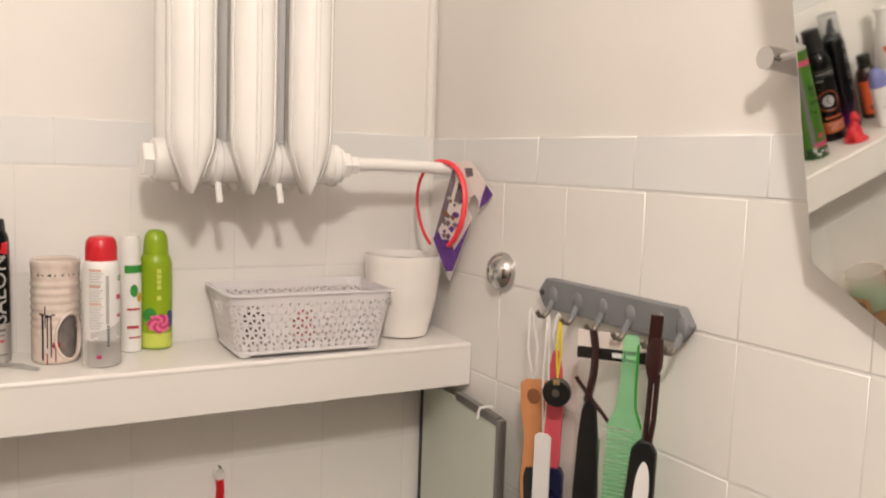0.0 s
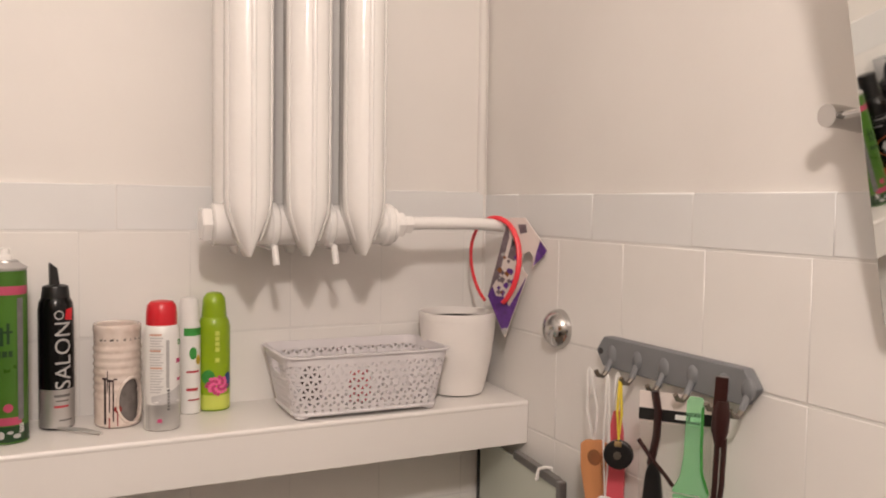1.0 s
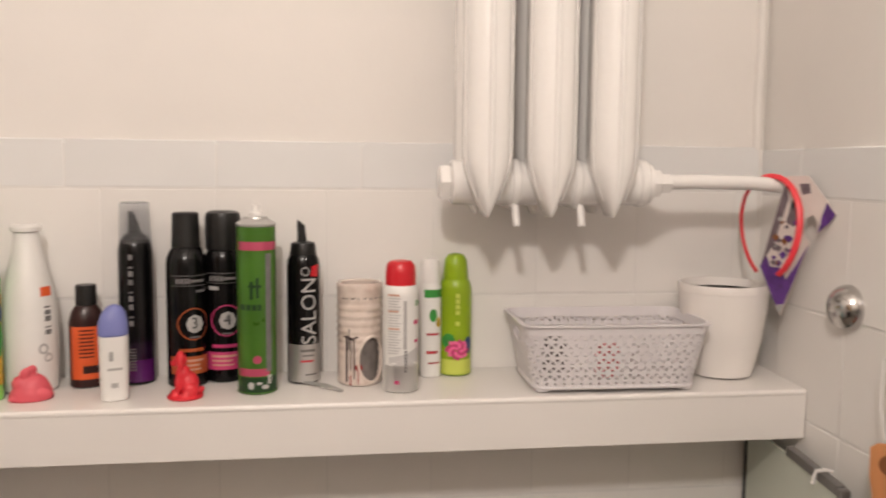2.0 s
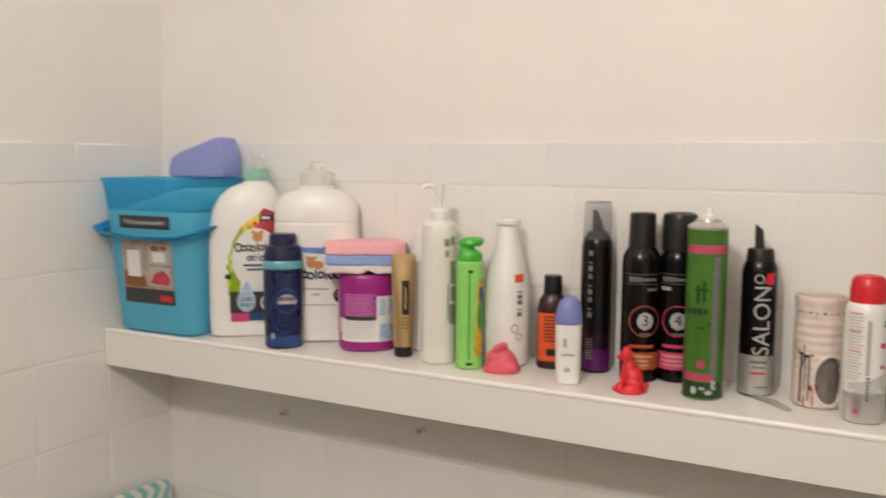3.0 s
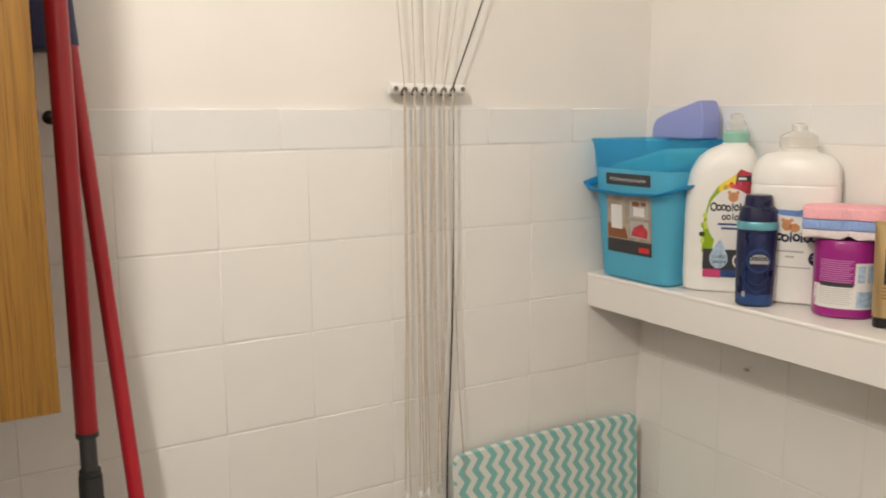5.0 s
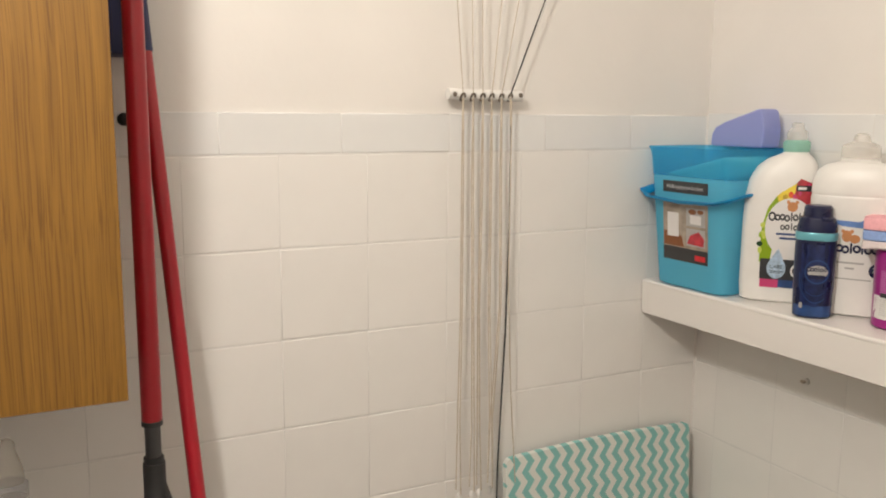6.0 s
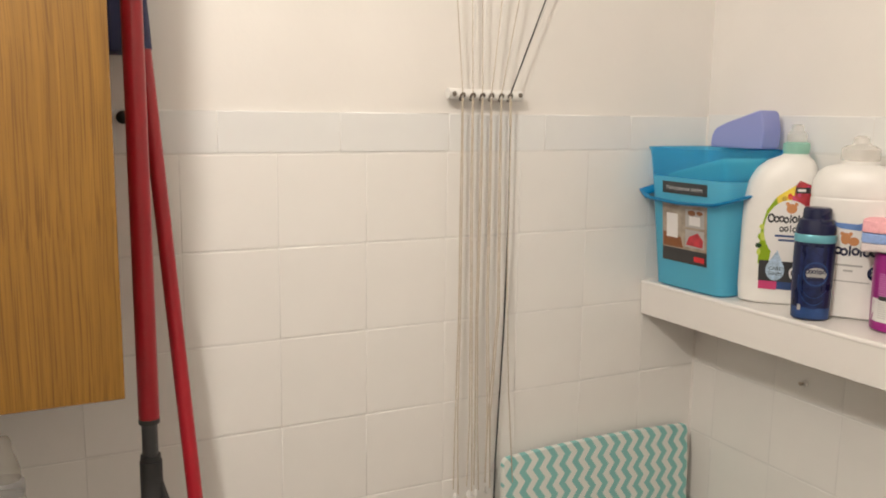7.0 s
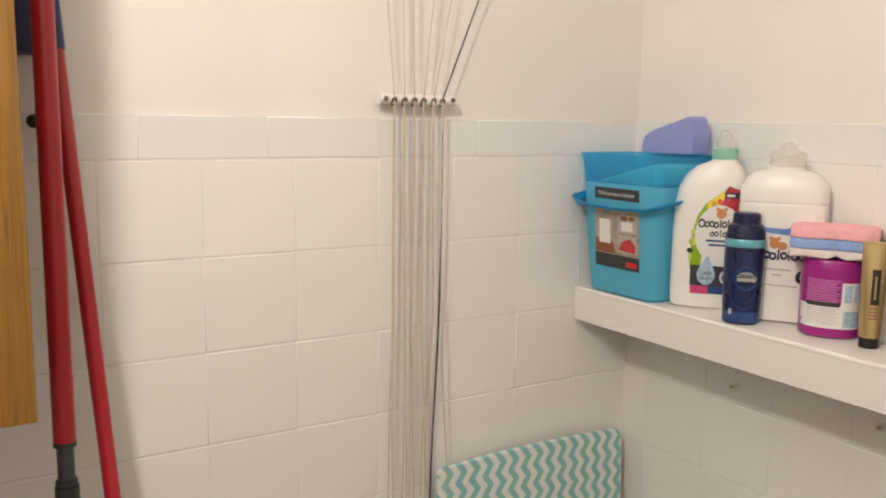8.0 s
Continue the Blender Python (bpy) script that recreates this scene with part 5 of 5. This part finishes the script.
m1, a, b = mop("mop", "red metal mop pole with dark grey clamp", (0.130, -1.1345, 1.98), (0.190, -1.142, 0.30), 0.0138,
               [("pole", 0.4975, 0.95, 0.0138, mop_red), ("pole_end", 0.4935, 0.4973, 0.0142, mop_grey), ("lower_pole", 0.30, 0.4934, 0.0106, mop_tube), ("sleeve", 0.40, 0.462, 0.0150, mop_grey), ("collar", 0.4625, 0.467, 0.0135, mop_grey), ("socket", 0.02, 0.3, 0.013, mop_grey)])
part("clamp_lever", tube([a.lerp(b, 0.445) + Vector((0.006, 0.010, 0)), a.lerp(b, 0.428) + Vector((0.01, 0.018, 0)), a.lerp(b, 0.417) + Vector((0.012, 0.022, 0)), a.lerp(b, 0.413) + Vector((0.012, 0.026, 0))], 0.004, 8), mop_grey, m1)
part("mop_plate", boxed(0.155, 0.225, -1.178, -1.108, 0.0, 0.335, bevel=0.01), mop_grey, m1)
m2, a, b = mop("broom", "red broom pole with dark blue grip leaning on the wall", (0.031, -1.1275, 1.90), (0.205, -1.0195, 0.10), 0.0108,
               [("pole", 0.0, 0.852, 0.0108, mop_red), ("grip", 0.852, 1.0, 0.0122, mop_blue)])
part("grip_bars", boxed(0.0660, 0.0668, -1.117, -1.114, 1.66, 1.70), label_white, m2)
part("broom_head", boxed(0.15, 0.26, -1.105, -0.867, 0.0, 0.11, bevel=0.012), mop_blue, m2)
t = thing("tool_holder", "black clip holder on the wall behind the poles", "holder", pose(0, 0, 0))
part("plate", boxed(-0.007, 0.06, -1.158, -1.128, 1.628, 1.78, bevel=0.006), mop_blue, t)
t = thing("wall_hook", "small black round wall hook", "hook", pose(0, 0, 0))
part("knob", ball(tube([(-0.007, -1.139, 1.540), (0.024, -1.139, 1.540)], 0.0045, 12), 0.028, -1.139, 1.540, 0.0085, 0.0095, 0.0095), black, t)

# feeding bottle on an added, unseen low unit under the cabinet, dark to cut bounce
tagged(part("low_unit_top", boxed(0.0, 0.36, -1.80, -1.235, 0.0, 0.945, bevel=0.003), unit_dark, None), "added unseen low unit under the wall cabinet, dark to cut bounced light", "unit", kind="structure")
t = thing("feeding_bottle", "clear feeding bottle with silicone teat and grey collar", "bottle", pose(0.27, -1.314, 0.945) @ Matrix.Scale(0.945, 4))
part("bottle", lathe([(0.022, 0), (0.0255, 0.003), (0.0255, 0.10), (0.023, 0.125), (0.0235, 0.155), (0.020, 0.170)], 32), clear_plastic, t)
part("collar", lathe([(0.0195, 0.1705), (0.021, 0.172), (0.021, 0.188), (0.018, 0.191)], 32), smoke_plastic, t, "grey screw collar")
part("teat", lathe([(0.0175, 0.191), (0.0165, 0.205), (0.0125, 0.22), (0.0095, 0.23), (0.0085, 0.240), (0.0055, 0.2455), (0.002, 0.2465)], 28), silicone, t, "soft silicone teat")

# pegs under the shelf
for x, z in ((0.573, 1.081), (0.288, 1.068)):
    t = thing("wall_peg", "small painted screw hook under the shelf", "hook", pose(x, 0, z), "pegs under the shelf")
    part("plug", tube([(0, 0.004, 0), (0, -0.006, 0)], 0.0065, 12), joint_paint, t)
    part("screw", tube([(0, -0.004, 0), (0.001, -0.014, 0), (0.002, -0.018, 0.004)], 0.0026, 8), cord_white, t)

t = thing("hanging_tag", "small white ring with a red tassel below the shelf", "hook", pose(1.413, 0, 1.022))
part("ring", tube([(0.008 * math.cos(a), -0.006, -0.008 + 0.010 * math.sin(a)) for a in [i * math.pi / 8 for i in range(17)]], 0.0022, 8), white_plastic, t)
part("nail", tube([(0, 0.004, 0.001), (0, -0.010, 0.003)], 0.0022, 8), hook_metal, t)
part("tassel", tube([(0, -0.006, -0.018), (0.001, -0.007, -0.035), (-0.002, -0.006, -0.07)], 0.004, 8, flat=1.8), red_plastic, t)

# ---- east wall ----
t = thing("pipe_rosette", "chrome domed pipe rosette on the tiled wall", "rosette", pose(W, -0.238, 1.352, 0, -90, 0))
part("dome", lathe([(0.029, 0.0), (0.0295, 0.003), (0.0275, 0.011), (0.0225, 0.018), (0.015, 0.0225), (0.007, 0.0245), (0.006, 0.0235), (0.002, 0.0232)], 36), chrome, t)

rail = thing("hook_rail", "grey plastic hook rail with six hooks", "hook rail", pose(0, 0, 0))
RY0, RY1, RZ = -0.349, -0.630, 1.3395
bm = plate([(RY0, RZ), (RY0 - 0.016, RZ + 0.0205), (RY1 + 0.016, RZ + 0.0205), (RY1, RZ), (RY1 + 0.016, RZ - 0.0205), (RY0 - 0.016, RZ - 0.0205)], 0, 0.017, 0.003)
for v in bm.verts:
    v.co = Vector((W - v.co.y - 0.0005, v.co.x, v.co.z))
part("rail_body", bm, rail_grey, rail)
HOOKS = (-0.385, -0.437, -0.487, -0.537, -0.587, -0.622)
for y in HOOKS:
    hook = part("hook", ball(tube([(W - 0.016, y, RZ - 0.004), (W - 0.020, y, RZ - 0.012), (W - 0.026, y, RZ - 0.023)], 0.0040, 10), W - 0.0165, y, RZ - 0.001, 0.005, 0.0095, 0.0125), rail_grey, rail)
    part("hook_tip", tube([(W - 0.0258, y, RZ - 0.0232), (W - 0.032, y, RZ - 0.029), (W - 0.039, y, RZ - 0.0275), (W - 0.043, y, RZ - 0.021)], 0.0032, 10), hook_metal, hook, "dark hook tip")
for y in (RY0 - 0.012, RY1 + 0.012):
    part("screw", tube([(W - 0.012, y, RZ), (W - 0.0185, y, RZ)], 0.0042, 12), mop_grey, rail)


def hung(name, label, category, y, z, x=W - 0.036, turn=52, lean=0.0):
    """Built flat in its own x and z, facing the room, hanging down from z = 0."""
    return thing(name, label, category, pose(x, y, z, 0, lean, -turn), "things hung on the hook rail")


HZ = RZ - 0.027
def cord(t, width, drop, material, r=0.0011):
    part("cord", tube([(-width * 0.3, 0, 0.002), (-width, 0.001, -drop * 0.5), (0, 0, -drop), (width, -0.001, -drop * 0.5), (width * 0.3, 0, 0.002), (0, 0, 0.005), (-width * 0.3, 0, 0.002)], r, 6), material, t)


def strip(widths, thick, material, bevel=0.0015, dx=0.0):
    left = [(dx * i - w, z) for i, (z, w) in enumerate(widths)]
    right = [(dx * i + w, z) for i, (z, w) in reversed(list(enumerate(widths)))]
    return plate(left + right, -thick / 2, thick / 2, bevel)


t = hung("foot_file", "wooden foot file with black abrasive end on a cord", "foot file", -0.362, HZ, lean=-5)
cord(t, 0.007, 0.10, white_plastic, 0.0019)
part("paddle", strip([(-0.092, 0.011), (-0.097, 0.0185), (-0.13, 0.0205), (-0.17, 0.0170), (-0.20, 0.0200), (-0.23, 0.025), (-0.30, 0.027), (-0.31, 0.022)], 0.007, file_wood), file_wood, t)
part("grit", strip([(-0.215, 0.016), (-0.23, 0.0205), (-0.30, 0.0225), (-0.309, 0.017)], 0.0095, grit_black), grit_black, t, "black abrasive pad")
part("burnt_mark", oval(0, -0.115, 0.0095, 0.011, n=20), file_brown, t).location = (0, -0.0042, 0)

t = hung("back_brush", "coral plastic brush with dark end on a white loop", "brush", -0.404, HZ, x=W - 0.022)
cord(t, 0.005, 0.05, white_plastic, 0.002)
part("handle", strip([(-0.045, 0.004), (-0.07, 0.009), (-0.13, 0.0125), (-0.20, 0.011), (-0.215, 0.008)], 0.008, coral), coral, t)
part("head", strip([(-0.205, 0.012), (-0.215, 0.017), (-0.27, 0.017), (-0.275, 0.012)], 0.014, navy), navy, t)

t = hung("nail_file", "pale grey nail file hanging on a white cord", "nail file", -0.408, HZ, x=W - 0.041)
cord(t, 0.004, 0.165, white_plastic, 0.0016)
part("blade", strip([(-0.155, 0.006), (-0.16, 0.0115), (-0.27, 0.0115), (-0.275, 0.007)], 0.004, label_white), label_white, t)

t = hung("tape_measure", "round black tape measure on a yellow strap", "tape measure", -0.436, HZ, x=W - 0.043)
cord(t, 0.003, 0.078, yellow_ink, 0.0018)
disc = lathe([(0.015, -0.006), (0.0185, -0.004), (0.0185, 0.004), (0.015, 0.006)], 32)
bmesh.ops.transform(disc, matrix=pose(0, 0, -0.092, 90, 0, 0), verts=disc.verts)
part("case", disc, black, t)
dot = lathe([(0.005, 0.0055), (0.005, 0.0072), (0.002, 0.0075)], 20)
bmesh.ops.transform(dot, matrix=pose(0, 0, -0.092, 90, 0, 0), verts=dot.verts)
part("button", dot, hook_metal, t)
part("buckle", boxed(-0.004, 0.005, -0.007, -0.004, -0.081, -0.074, bevel=0.001), gold, t, "small gold buckle")

t = hung("packet", "clear packet with white header card and black stripe", "packet", -0.522, HZ - 0.004, x=W - 0.028)
part("header", boxed(-0.043, 0.043, -0.001, 0.001, -0.030, 0.006, bevel=0.0004), card_white, t)
part("stripe", boxed(-0.043, 0.043, -0.0022, -0.0014, -0.028, -0.014), black, t, "black header stripe with pale bars")
part("stripe_print", bars([(0.0, 0.014, -0.024, 0.006), (0.017, 0.03, -0.024, 0.005)]), label_white, t).location = (0, -0.0027, 0)
part("bag", boxed(-0.042, 0.042, -0.003, 0.003, -0.22, -0.031, bevel=0.0025), bag_film, t)
t = hung("comb", "small green comb in a clear packet", "comb", -0.497, HZ - 0.135, x=W - 0.0345)
part("comb", boxed(-0.010, 0.012, -0.001, 0.001, -0.09, 0.0, bevel=0.0008), leaf_green, t)

t = hung("hair_brush", "black flat hair brush hung by a looped strap", "brush", -0.507, HZ, x=W - 0.047)
part("loop", tube([(0.0, 0, 0.004), (0.004, 0.001, -0.02), (0.003, 0, -0.05), (-0.003, -0.001, -0.085)], 0.0042, 8, flat=1.4), dark_brown, t)
part("strap", tube([(-0.018, -0.003, -0.055), (0.0, -0.004, -0.078), (0.016, -0.004, -0.095), (0.024, -0.003, -0.106)], 0.0026, 8), dark_brown, t)
part("handle", strip([(-0.078, 0.003), (-0.095, 0.009), (-0.13, 0.0125), (-0.20, 0.0155), (-0.29, 0.0155), (-0.30, 0.01)], 0.013, black, 0.004), black, t)

t = hung("comb", "large translucent green handled comb", "comb", -0.571, HZ + 0.004, x=W - 0.043, lean=2)
part("handle", strip([(0.006, 0.007), (0.0, 0.0095), (-0.03, 0.0098), (-0.06, 0.0095), (-0.085, 0.0120), (-0.102, 0.0195), (-0.106, 0.0205)], 0.005, green_clear), green_clear, t)
part("spine", boxed(0.010, 0.021, -0.003, 0.003, -0.21, -0.1065, bevel=0.002), green_clear, t)
for k in range(18):
    part("tooth", boxed(-0.019, 0.0098, -0.0018, 0.0018, -0.112 - 0.0055 * k, -0.1088 - 0.0055 * k), green_clear, t)
part("outline", tube([(0.0085, -0.0030, -0.004), (0.0095, -0.0030, -0.05), (0.0115, -0.0032, -0.078), (0.020, -0.0040, -0.101)], 0.0018, 6), leaf_green, t)

t = hung("tint_brush", "dark brown tint brush with black and white handle", "brush", -0.617, HZ + 0.004, x=W - 0.050, lean=3)
part("bristles", boxed(-0.009, 0.005, -0.003, 0.003, 0.0, 0.038, bevel=0.0012), dark_brown, t)
part("ferrule", loft([(-0.038, 0.004, 0.004), (-0.02, 0.0095, 0.006, 2.4), (0.0, 0.0095, 0.006, 2.6), (0.012, 0.007, 0.004)], 20), dark_brown, t)
for dx in (-0.0035, 0.0035):
    part("stem", tube([(0.002 + dx, 0, -0.028), (0.003 + dx, 0, -0.08), (0.002 + dx * 0.8, 0, -0.108)], 0.0031, 10), dark_brown, t)
part("grip", strip([(-0.104, 0.006), (-0.116, 0.0145), (-0.17, 0.0165), (-0.24, 0.014), (-0.25, 0.008)], 0.012, black, 0.004), black, t)
part("grip_inlay", oval(0.0025, -0.165, 0.0085, 0.038), label_white, t, "white oval inlay").location = (0, -0.0072, 0)

# hairband and packaging card on the pipe
t = thing("hairband", "coral red plastic hairband hung on the pipe", "hairband", pose(1.730, HUB_Y, HUB_Z + 0.0075, 0, 0, -73))
pts = []
for k in range(29):
    a = radians(-64 + 308 * k / 28)
    pts.append((0.052 * math.cos(a), 0.004 * math.sin(2 * a), -0.066 + 0.070 * math.sin(a)))
part("band", tube(pts, 0.0027, 8, flat=1.6), band_red, t)

t = thing("packaging_card", "purple and white printed packaging card hung on the pipe", "card", pose(1.752, -0.150, 1.513, 0, 6, -62))
card = [(-0.016, 0.0), (0.014, 0.004), (0.060, -0.040), (0.054, -0.052), (0.038, -0.070), (0.037, -0.055), (0.029, -0.046), (0.020, -0.052), (0.017, -0.066), (0.022, -0.078),
        (0.030, -0.084), (0.012, -0.150), (0.002, -0.188), (-0.038, -0.128)]
part("card", plate(card, -0.001, 0.001), card_white, t)
def on_card(name, pts_, mt, y=-0.0016):
    part(name, shape(pts_, 0), mt, t).location = (0, y, 0)
on_card("purple_foot", [(-0.0375, -0.128), (-0.030, -0.112), (-0.020, -0.128), (-0.008, -0.124), (0.004, -0.138), (0.016, -0.115), (0.0295, -0.085), (0.012, -0.150), (0.006, -0.172), (-0.006, -0.176)], card_purple)
on_card("silver_tip", [(-0.006, -0.177), (0.006, -0.173), (0.0018, -0.187)], label_grey)
on_card("purple_tip", [(0.039, -0.068), (0.054, -0.052), (0.0595, -0.041), (0.046, -0.027), (0.042, -0.045)], card_purple)
on_card("dark_edge", [(-0.0158, -0.004), (-0.009, -0.030), (-0.020, -0.090), (-0.0365, -0.126)], card_grey)
on_card("yellow_print", [(-0.004, -0.038), (0.010, -0.040), (0.005, -0.066), (-0.008, -0.062)], card_grey)
on_card("dark_print", [(0.004, -0.008), (0.018, -0.006), (0.022, -0.018), (0.010, -0.022)], card_grey)
on_card("dark_print", [(-0.004, -0.030), (0.003, -0.037), (-0.003, -0.046)], ink, -0.0022)
prints = random.Random(11)
for k in range(26):
    x, z = prints.uniform(-0.020, 0.012), prints.uniform(-0.125, -0.058)
    s = prints.uniform(0.003, 0.006)
    on_card("print", [(x - s, z), (x, z + s), (x + s, z + s * 0.3), (x + s * 0.2, z - s)], prints.choice((card_purple, card_grey, label_grey, file_brown, card_grey)), -0.0022 - 0.00002 * k)

# bath screen folded back against the wall
SCREEN = pose(W - 0.006, -0.004, 0, 0, 0, -7)
t = thing("bath_screen", "frosted pale bath screen with grey aluminium frame, folded back", "bath screen", SCREEN)
part("pane", boxed(-0.002, 0.002, -0.302, -0.010, 0.0, 1.137, bevel=0.001), screen_pane, t)
part("top_profile", boxed(-0.006, 0.006, -0.305, -0.157, 1.1372, 1.1505, bevel=0.002), aluminium, t)
part("side_profile", boxed(-0.007, 0.007, -0.3155, -0.3052, 0.0, 1.149, bevel=0.003), aluminium, t)
part("wall_seal", boxed(-0.004, 0.003, -0.0095, -0.002, 0.0, 1.137), mop_grey, t)
t = thing("over_door_hook", "small white plastic hook over the screen frame", "hook", SCREEN @ pose(-0.010, -0.262, 1.1515) @ Matrix.Scale(0.8, 4))
part("hook", tube([(0.024, 0, -0.010), (0.023, 0, 0.002), (0.012, 0, 0.0035), (-0.002, 0, 0.002), (-0.0045, 0, -0.006), (-0.0045, 0.001, -0.016), (-0.008, 0.001, -0.018)], 0.003, 8), white_plastic, t)

# mirror, leaning forward on pivots
MX = W - 0.075
mir = thing("wall_mirror", "frameless wall mirror with cut corners, leaning forward", "mirror", pose(MX, -1.038, 1.622, 0, -12, -3.2))
def octagon(hy, z0, z1, cy, cz):
    return [(-hy, z0 + cz), (-hy, z1 - cz), (-hy + cy, z1), (hy - cy, z1), (hy, z1 - cz), (hy, z0 + cz), (hy - cy, z0), (-hy + cy, z0)]
bm = plate(octagon(0.255, -0.305, 0.40, 0.17, 0.11), 0, 0.005, 0.0012)
for v in bm.verts:
    v.co = Vector((-v.co.y, v.co.x, v.co.z))
part("glass", bm, mirror_glass, mir, smooth=0)
for s in (-1, 1):
    part("pivot_rod", tube([(0.004, s * 0.25, -0.001), (0.022, s * 0.300, -0.005)], 0.004, 10), chrome, mir)
    part("pivot", tube([(0.014, s * 0.308, -0.003), (0.016, s * 0.308, -0.0034), (0.030, s * 0.308, -0.0064), (0.075 - s * 0.0165, s * 0.308, -0.016)], 0.0110, 20), chrome, mir)

# low wooden shelf, seen in the mirror
t = thing("low_shelf", "short brown wooden wall shelf below the white one", "shelf", pose(0, 0, 0))
part("board", boxed(0.70, 1.055, -0.16, -0.001, 0.846, 0.862, bevel=0.002), ply, t)
part("end_panel", boxed(1.056, 1.070, -0.16, -0.001, 0.80, 0.925, bevel=0.002), ply, t)
t = thing("glass_jar", "clear glass jar holding green bath salts", "jar", pose(0.985, -0.09, 0.862))
part("jar", shell([(0, 0.035, 0.035), (0.003, 0.040, 0.040), (0.085, 0.040, 0.040)], [(0.087, 0.038, 0.038), (0.085, 0.037, 0.037), (0.005, 0.037, 0.037)], 40), clear_plastic, t)
part("salts", lathe([(0.030, 0.0055), (0.0355, 0.007), (0.0355, 0.036), (0.022, 0.043), (0.01, 0.038)], 28), green_clear, t, "green bath salts")

# ---- painted tiles ----
def tile_mesh(w, h, thick, paint):
    """Face in x and z, looking along -y, with soft painted edges."""
    bm = bmesh.new()
    e = 0.0016
    rows = []
    for d, y in ((0, 0.0), (0, -thick * 0.55), (e * 0.45, -thick * 0.86), (e, -thick)):
        rows.append([bm.verts.new((sx * (w / 2 - d * 0.55), y, sz * (h / 2 - d))) for sx, sz in ((-1, -1), (1, -1), (1, 1), (-1, 1))])
    for a, b in zip(rows, rows[1:]):
        for i in range(4):
            bm.faces.new((a[i], a[(i + 1) % 4], b[(i + 1) % 4], b[i]))
    bm.faces.new(rows[-1])
    me = bpy.data.meshes.new("tile")
    bmesh.ops.recalc_face_normals(bm, faces=bm.faces)
    bm.to_mesh(me)
    bm.free()
    me.materials.append(paint)
    for p in me.polygons[:-1]:
        p.use_smooth = True
    return me


meshes = {}
rng = random.Random(5)
GAP = 0.0018


def tile_row(wall, place, u0, u1, first, pitch, z0, z1):
    """Tiles along u between u0 and u1, joints at first + k * pitch."""
    k = math.floor((u0 - first) / pitch)
    while first + k * pitch < u1 - 0.004:
        a, b = max(u0, first + k * pitch), min(u1, first + (k + 1) * pitch)
        k += 1
        if b - a < 0.012:
            continue
        key = (round(b - a, 3), round(z1 - z0, 3))
        if key not in meshes:
            meshes[key] = tile_mesh(b - a - GAP * 0.3, z1 - z0 - GAP, 0.006, strip_paint if z1 - z0 < 0.1 else tile_paint)
        ob = new("tile", meshes[key])
        tilt = pose(0, rng.uniform(-0.0003, 0.0003), 0, rng.uniform(-0.16, 0.16), 0, rng.uniform(-0.12, 0.12))
        ob.parent = wall
        ob.matrix_basis = place((a + b) / 2, (z0 + z1) / 2) @ tilt


SIDES = ((wall_north, lambda u, z: pose(u, REC, z), 0.0, W, 1.13, 0.62, 0.005),
         (wall_west, lambda u, z: pose(-REC, u, z, 0, 0, 90), -1.80, 0.0, -0.299, 0.2, 0.0),
         (wall_east, lambda u, z: pose(W + REC, u, z, 0, 0, -90), -1.45, 0.0, -0.229, 0.11, 0.001))
for wall, place, u0, u1, first, strip_first, up in SIDES:
    tile_row(wall, place, u0, u1, -strip_first, 0.2, TILE_TOP + up - STRIP, TILE_TOP + up)
    for r in range(6):
        z1 = TILE_TOP + up - STRIP - PITCH * r
        tile_row(wall, place, u0, u1, first, PITCH, z1 - PITCH, z1)
for name, b, wall in (("joint_bed", (0.0, W, 0.0006, REC + 0.001, 0.0, TILE_TOP - 0.002), wall_north), ("joint_bed", (-REC - 0.001, -0.0011, BACK, 0.0, 0.0, TILE_TOP - 0.002), wall_west),
                      ("joint_bed", (W + 0.0009, W + REC + 0.001, BACK, 0.0, 0.0, TILE_TOP - 0.002), wall_east)):
    part(name, boxed(*b), joint_paint, wall, smooth=0)
